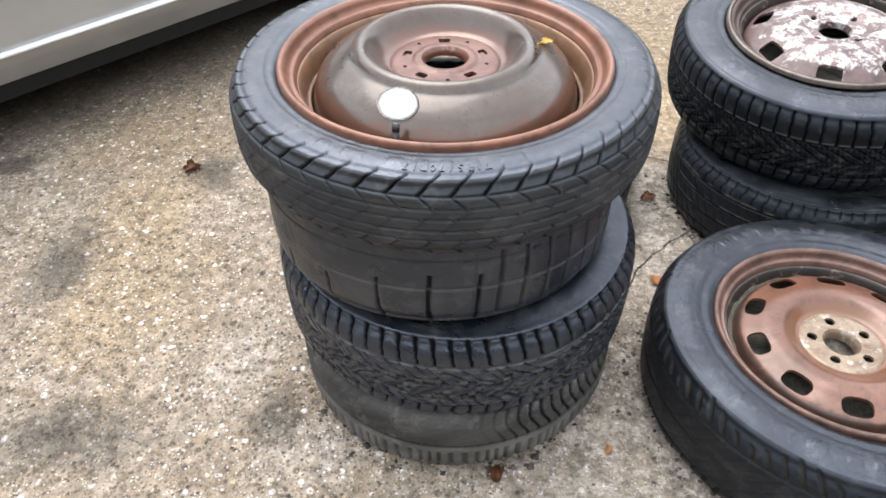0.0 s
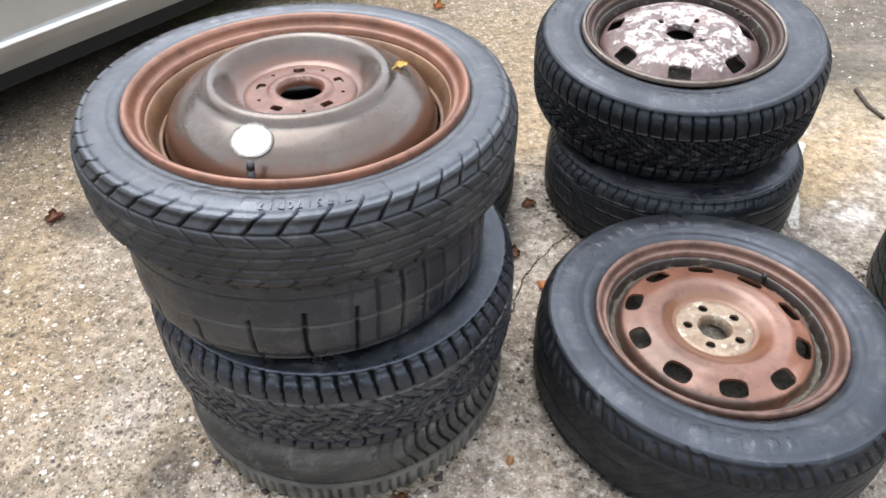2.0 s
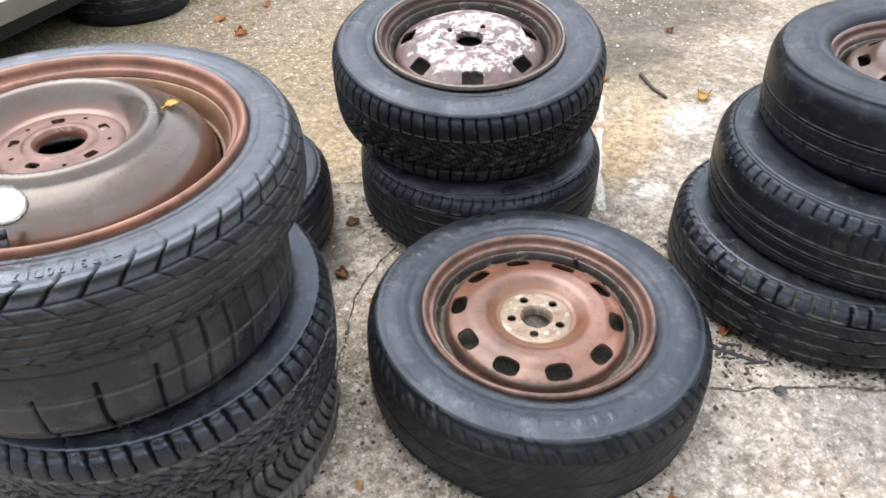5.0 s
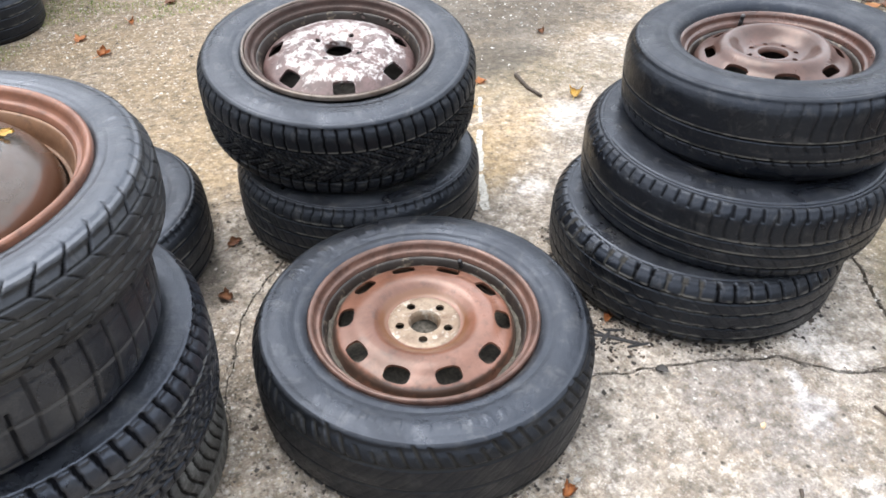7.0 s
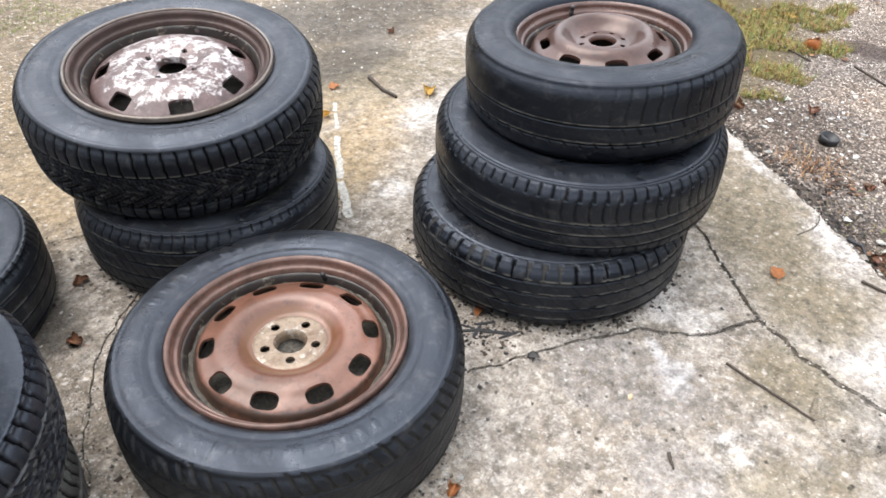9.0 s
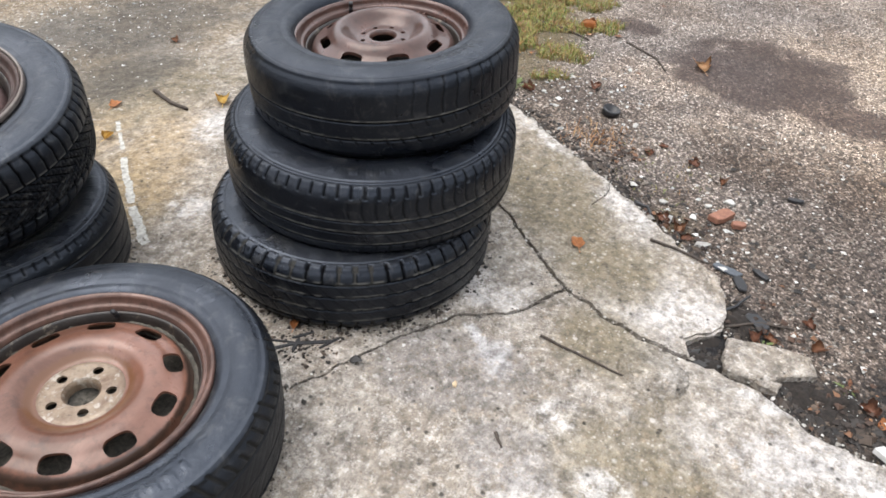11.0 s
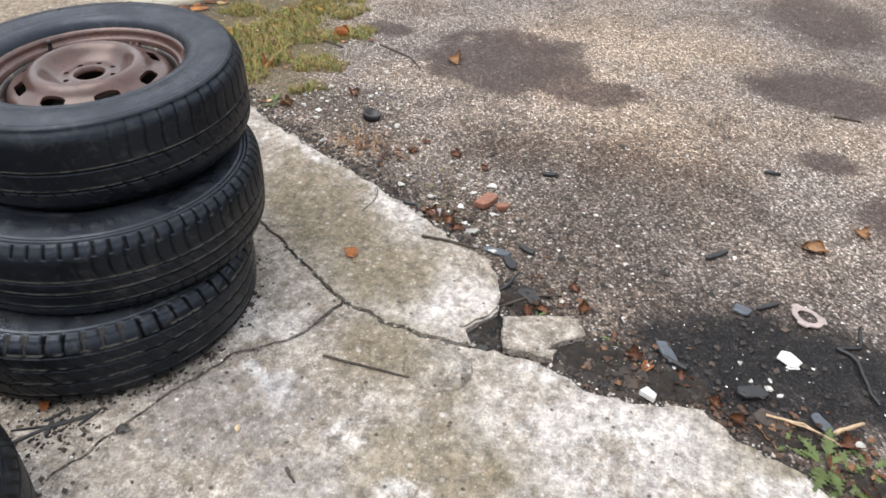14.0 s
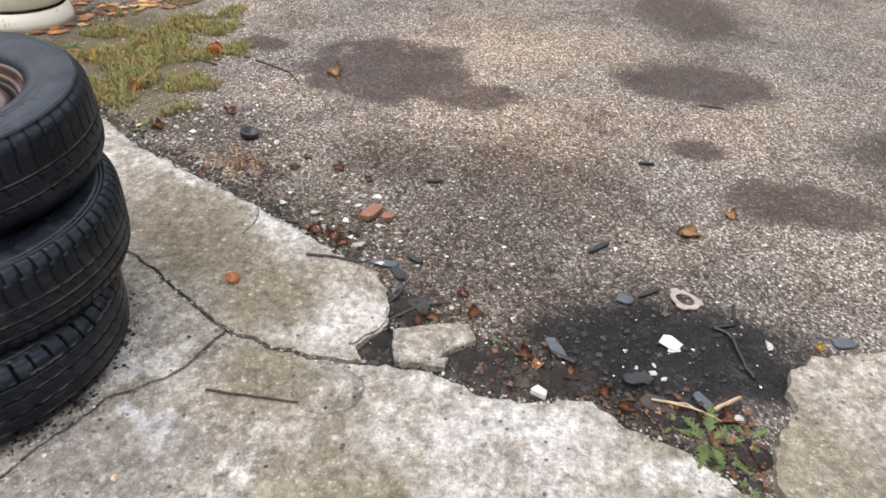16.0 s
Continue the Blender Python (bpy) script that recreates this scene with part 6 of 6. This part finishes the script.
for cx, cy, rad, count in ((0.026, 0.934, 0.285, 500), (0.685, 0.794, 0.31, 700), (1.419, 0.77, 0.32, 450), (0.863, 1.372, 0.295, 350), (0.20, 1.52, 0.29, 300)):
    for i in range(count):
        a, rr = rng.uniform(0, 6.28), rad + abs(rng.normal(0, 0.035))
        spots.append((cx + rr * math.cos(a), cy + rr * math.sin(a), 0.0, rng.gamma(3, 0.0014) + 0.0015))
scatter("grit", spots, GRIT, "fine grit and small stones on the concrete", "grit", seed=4)
spots = [(rng.normal(1.9, 0.45), rng.normal(2.45, 0.32), 0.0, rng.gamma(3, 0.0016) + 0.002) for i in range(1000)]
spots += [(rng.uniform(0.2, 1.6), rng.uniform(2.4, 3.6), 0.0, rng.gamma(3, 0.0013) + 0.0015) for i in range(350)]
spots += [(rng.normal(2.6, 0.15), rng.normal(0.62, 0.12), ROAD_Z, rng.gamma(3, 0.0025) + 0.003) for i in range(110)]
spots += [(rng.normal(1.98, 0.14), rng.normal(0.08, 0.12), ROAD_Z, rng.gamma(3, 0.0028) + 0.003) for i in range(90)]
spots += [(rng.normal(1.58, 0.12), rng.normal(-0.68, 0.18), ROAD_Z, rng.gamma(3, 0.0012) + 0.002) for i in range(40)]
spots += [(rng.normal(1.54, 0.05), rng.normal(-0.34, 0.08), ROAD_Z + 0.006, rng.gamma(2, 0.0016) + 0.0015) for i in range(90)]
spots = [q for q in spots if q[2] < -0.01 or q[0] < edge_x(min(q[1], 1.9)) - 0.05]
scatter("glass_crumbs", spots, PALE, "pale broken glass and mortar crumbs on the ground", "debris", seed=5)


def blades(name, spots, mat, label, seed):
    """Short bent grass blades. spots: x, y, z, length."""
    r = np.random.default_rng(seed)
    verts, faces = [], []
    for x, y, z, L in spots:
        a, lean, w = r.uniform(0, 6.28), r.uniform(0.3, 1.5), 0.0009 + L * 0.022
        dx, dy = math.cos(a), math.sin(a)
        o = len(verts)
        for f, ww in ((0, 1), (0.55, 0.8), (1, 0.1)):
            h, t = L * (f - 0.35 * lean * f * f), L * lean * f * f * 0.8
            for sgn in (-1, 1):
                verts.append((x + dx * t - dy * w * ww * sgn, y + dy * t + dx * w * ww * sgn, z + h))
        faces += [(o, o + 1, o + 3, o + 2), (o + 2, o + 3, o + 5, o + 4)]
    return tagged(part(name, (verts, [], faces), mat, None, smooth=False), label, "grass", kind="stuff")


GRASS = varied("mixed_grass", [(0.0, (0.07, 0.12, 0.02)), (0.3, (0.18, 0.22, 0.045)), (0.5, (0.30, 0.26, 0.08)), (0.75, (0.28, 0.15, 0.055)), (1.0, (0.13, 0.07, 0.03))])
DRY = varied("dry_orange_grass", [(0.0, (0.16, 0.07, 0.03)), (0.5, (0.34, 0.17, 0.07)), (1.0, (0.45, 0.30, 0.15))])
MOSS = varied("green_moss", [(0.0, (0.06, 0.12, 0.015)), (0.6, (0.16, 0.22, 0.03)), (1.0, (0.26, 0.27, 0.06))])
spots = []
while len(spots) < 13000:
    x, y = rng.uniform(2.5, 4.4), rng.uniform(0.7, 1.7)
    d = ((x - 3.1) / 0.75) ** 2 + ((y - 1.08) / 0.38) ** 2
    if d + 2.2 * noise.noise((x * 6, y * 6, 0)) + 0.9 * noise.noise((x * 19, y * 19, 3)) < 0.55 and x > 2.0 + 0.62 * y - 0.02 + 0.03:
        spots.append((x, y, ROAD_Z, rng.gamma(3, 0.006) + 0.005))
for i in range(160):
    spots.append((2.20 + rng.normal(0, 0.10), 0.22 + rng.normal(0, 0.10), ROAD_Z, rng.uniform(0.006, 0.018)))
spots = [q for q in spots if q[0] > edge_x(q[1]) + 0.02]
blades("grass", spots, GRASS, "short green and browned grass at the slab's edge", 3)
spots = [(2.33 + rng.normal(0, 0.05), 0.46 + rng.normal(0, 0.06), ROAD_Z, rng.uniform(0.008, 0.035)) for i in range(170)]
blades("dry_grass", [q for q in spots if q[0] > edge_x(q[1]) + 0.02], DRY, "dry orange-brown grass tuft at the slab's edge", 7)
spots = []
while len(spots) < 8000:
    x, y = rng.uniform(-0.6, 1.3), rng.uniform(2.8, 3.9)
    if y > 2.98 + 0.25 * noise.noise((x * 3, y * 3, 2)) - (0.35 if x < 0 else 0) and noise.noise((x * 6, y * 6, 5)) > -0.15:
        spots.append((x, y, 0.0, rng.uniform(0.006, 0.018)))
blades("moss", spots, MOSS, "green moss creeping over the far concrete", 4)
LITTER = varied("leaf_litter", [(0.0, (0.05, 0.026, 0.015)), (0.4, (0.14, 0.06, 0.03)), (0.7, (0.36, 0.15, 0.05)), (0.9, (0.5, 0.26, 0.08)), (1.0, (0.45, 0.33, 0.2))])
spots = []
while len(spots) < 1500:
    x, y = rng.uniform(2.7, 5.2), rng.uniform(1.1, 3.6)
    if x > edge_x(min(y, 1.95)) + 0.05 + max(0, y - 1.95) * 0.9 and noise.noise((x * 2, y * 2, 8)) + (y - 1.35) * 0.9 > 0:
        spots.append((x, y, ROAD_Z + 0.004, rng.uniform(0.03, 0.075)))
spots += [(rng.normal(3.05, 0.3), rng.normal(1.15, 0.2), ROAD_Z + 0.006, rng.uniform(0.010, 0.030)) for i in range(170)]
spots = [q for q in spots if q[0] > edge_x(min(q[1], 1.95)) + 0.03]
scatter("leaf_litter", spots, LITTER, "brown and orange leaf litter round the drum", "leaves", "flake", 6)
MULCH = varied("rotten_leaf_bits", [(0.0, (0.018, 0.012, 0.009)), (0.45, (0.045, 0.024, 0.015)), (0.8, (0.10, 0.048, 0.026)), (0.96, (0.20, 0.095, 0.045)), (1.0, (0.34, 0.20, 0.10))])
spots = []
for cx, cy, sx, sy, count in ((1.52, -0.40, 0.05, 0.07, 60), (1.43, -0.68, 0.035, 0.09, 80), (1.70, -0.20, 0.05, 0.05, 45), (1.96, 0.10, 0.04, 0.06, 40), (2.28, 0.36, 0.06, 0.06, 70), (1.36, -0.84, 0.05, 0.05, 45)):
    for i in range(count):
        x, y = cx + rng.normal(0, sx), cy + rng.normal(0, sy)
        if x > edge_x(y) + 0.012:
            spots.append((x, y, ROAD_Z + rng.uniform(0.003, 0.010), rng.uniform(0.006, 0.022)))
scatter("leaf_mulch", spots, MULCH, "dark rotten leaf bits in the broken edge", "leaves", "chip", 9)

HUMUS = plain("dark_humus", (0.016, 0.012, 0.0095), 0.95, 0, 120, 1.0)
gx, gy = np.meshgrid(np.arange(1.22, 1.90, 0.006), np.arange(-0.95, 0.06, 0.006), indexing="ij")
hz = np.zeros_like(gx)
for cx, cy, sx, sy, hh in ((1.50, -0.085, 0.030, 0.050, 0.034), (1.53, -0.33, 0.055, 0.10, 0.024), (1.49, -0.50, 0.05, 0.08, 0.022), (1.41, -0.72, 0.045, 0.11, 0.020), (1.69, -0.13, 0.06, 0.05, 0.020), (1.32, -0.84, 0.05, 0.06, 0.018), (1.62, -0.07, 0.10, 0.03, 0.018)):
    hz = np.maximum(hz, hh * np.exp(-(((gx - cx) / sx) ** 2 + ((gy - cy) / sy) ** 2)))
lumps = np.array([0.6 + 0.5 * noise.noise((x * 30, y * 30, 1)) + 0.45 * noise.noise((x * 85, y * 85, 2)) + 0.25 * noise.noise((x * 190, y * 190, 3)) for x, y in zip(gx.ravel(), gy.ravel())]).reshape(gx.shape)
bed = grid_mesh("humus", np.stack([gx, gy, np.minimum(ROAD_Z - 0.006 + 1.3 * hz * lumps, -0.004)], -1), gx.shape[0], gx.shape[1], False, False)
bed.materials.append(HUMUS)
tagged(new("humus", bed), "dark rotten humus filling the slab's broken edge", "soil", kind="stuff")
spots = [(rng.normal(1.72, 0.16), rng.normal(-0.58, 0.22), ROAD_Z + 0.002, rng.uniform(0.006, 0.026)) for i in range(170)]
spots += [(rng.normal(2.02, 0.22), rng.normal(-0.12, 0.25), ROAD_Z + 0.002, rng.uniform(0.006, 0.028)) for i in range(150)]
spots = [q for q in spots if q[0] > edge_x(q[1]) + 0.015]
scatter("dark_scraps", spots, SOIL, "dark bark and plastic scraps strewn on the asphalt", "debris", "flake", 12)

CRUMB = varied("pale_concrete_crumbs", [(0.0, (0.16, 0.145, 0.12)), (0.5, (0.30, 0.28, 0.25)), (1.0, (0.50, 0.48, 0.45))])
spots = []
for i in range(420):
    y = rng.uniform(-0.8, 1.3)
    off = rng.normal(0.012, 0.014)
    spots.append((edge_x(y) + off, y, ROAD_Z + 0.004 if off > 0.004 else 0.0, rng.gamma(2.5, 0.0022) + 0.002))
scatter("concrete_crumbs", spots, CRUMB, "pale crumbs broken from the slab's edge", "debris", "chip", 15)

# rusty drum at the yard's far corner
CREAM = make_rust("chipped_cream_paint", (0.30, 0.13, 0.05), (0.16, 0.07, 0.035), (0.66, 0.62, 0.52), 0.95, 0.5, 0.1, 0.6)
drum = tagged(empty("metal_drum", Matrix.Translation((3.50, 1.785, ROAD_Z))), "chipped cream metal drum with rust, standing among leaves", "drum")
part("foot_ring", lathe([(0.214, 0.0), (0.212, 0.03), (0.196, 0.075), (0.19, 0.078)], 64, 0.004), CREAM, drum, "pale flared foot ring")
part("shell", lathe([(0.002, 0.09), (0.186, 0.088), (0.198, 0.10), (0.20, 0.14), (0.20, 0.30), (0.205, 0.31), (0.20, 0.32), (0.20, 0.56), (0.19, 0.585), (0.05, 0.60), (0.002, 0.60)], 64, 0.003), CREAM, drum)
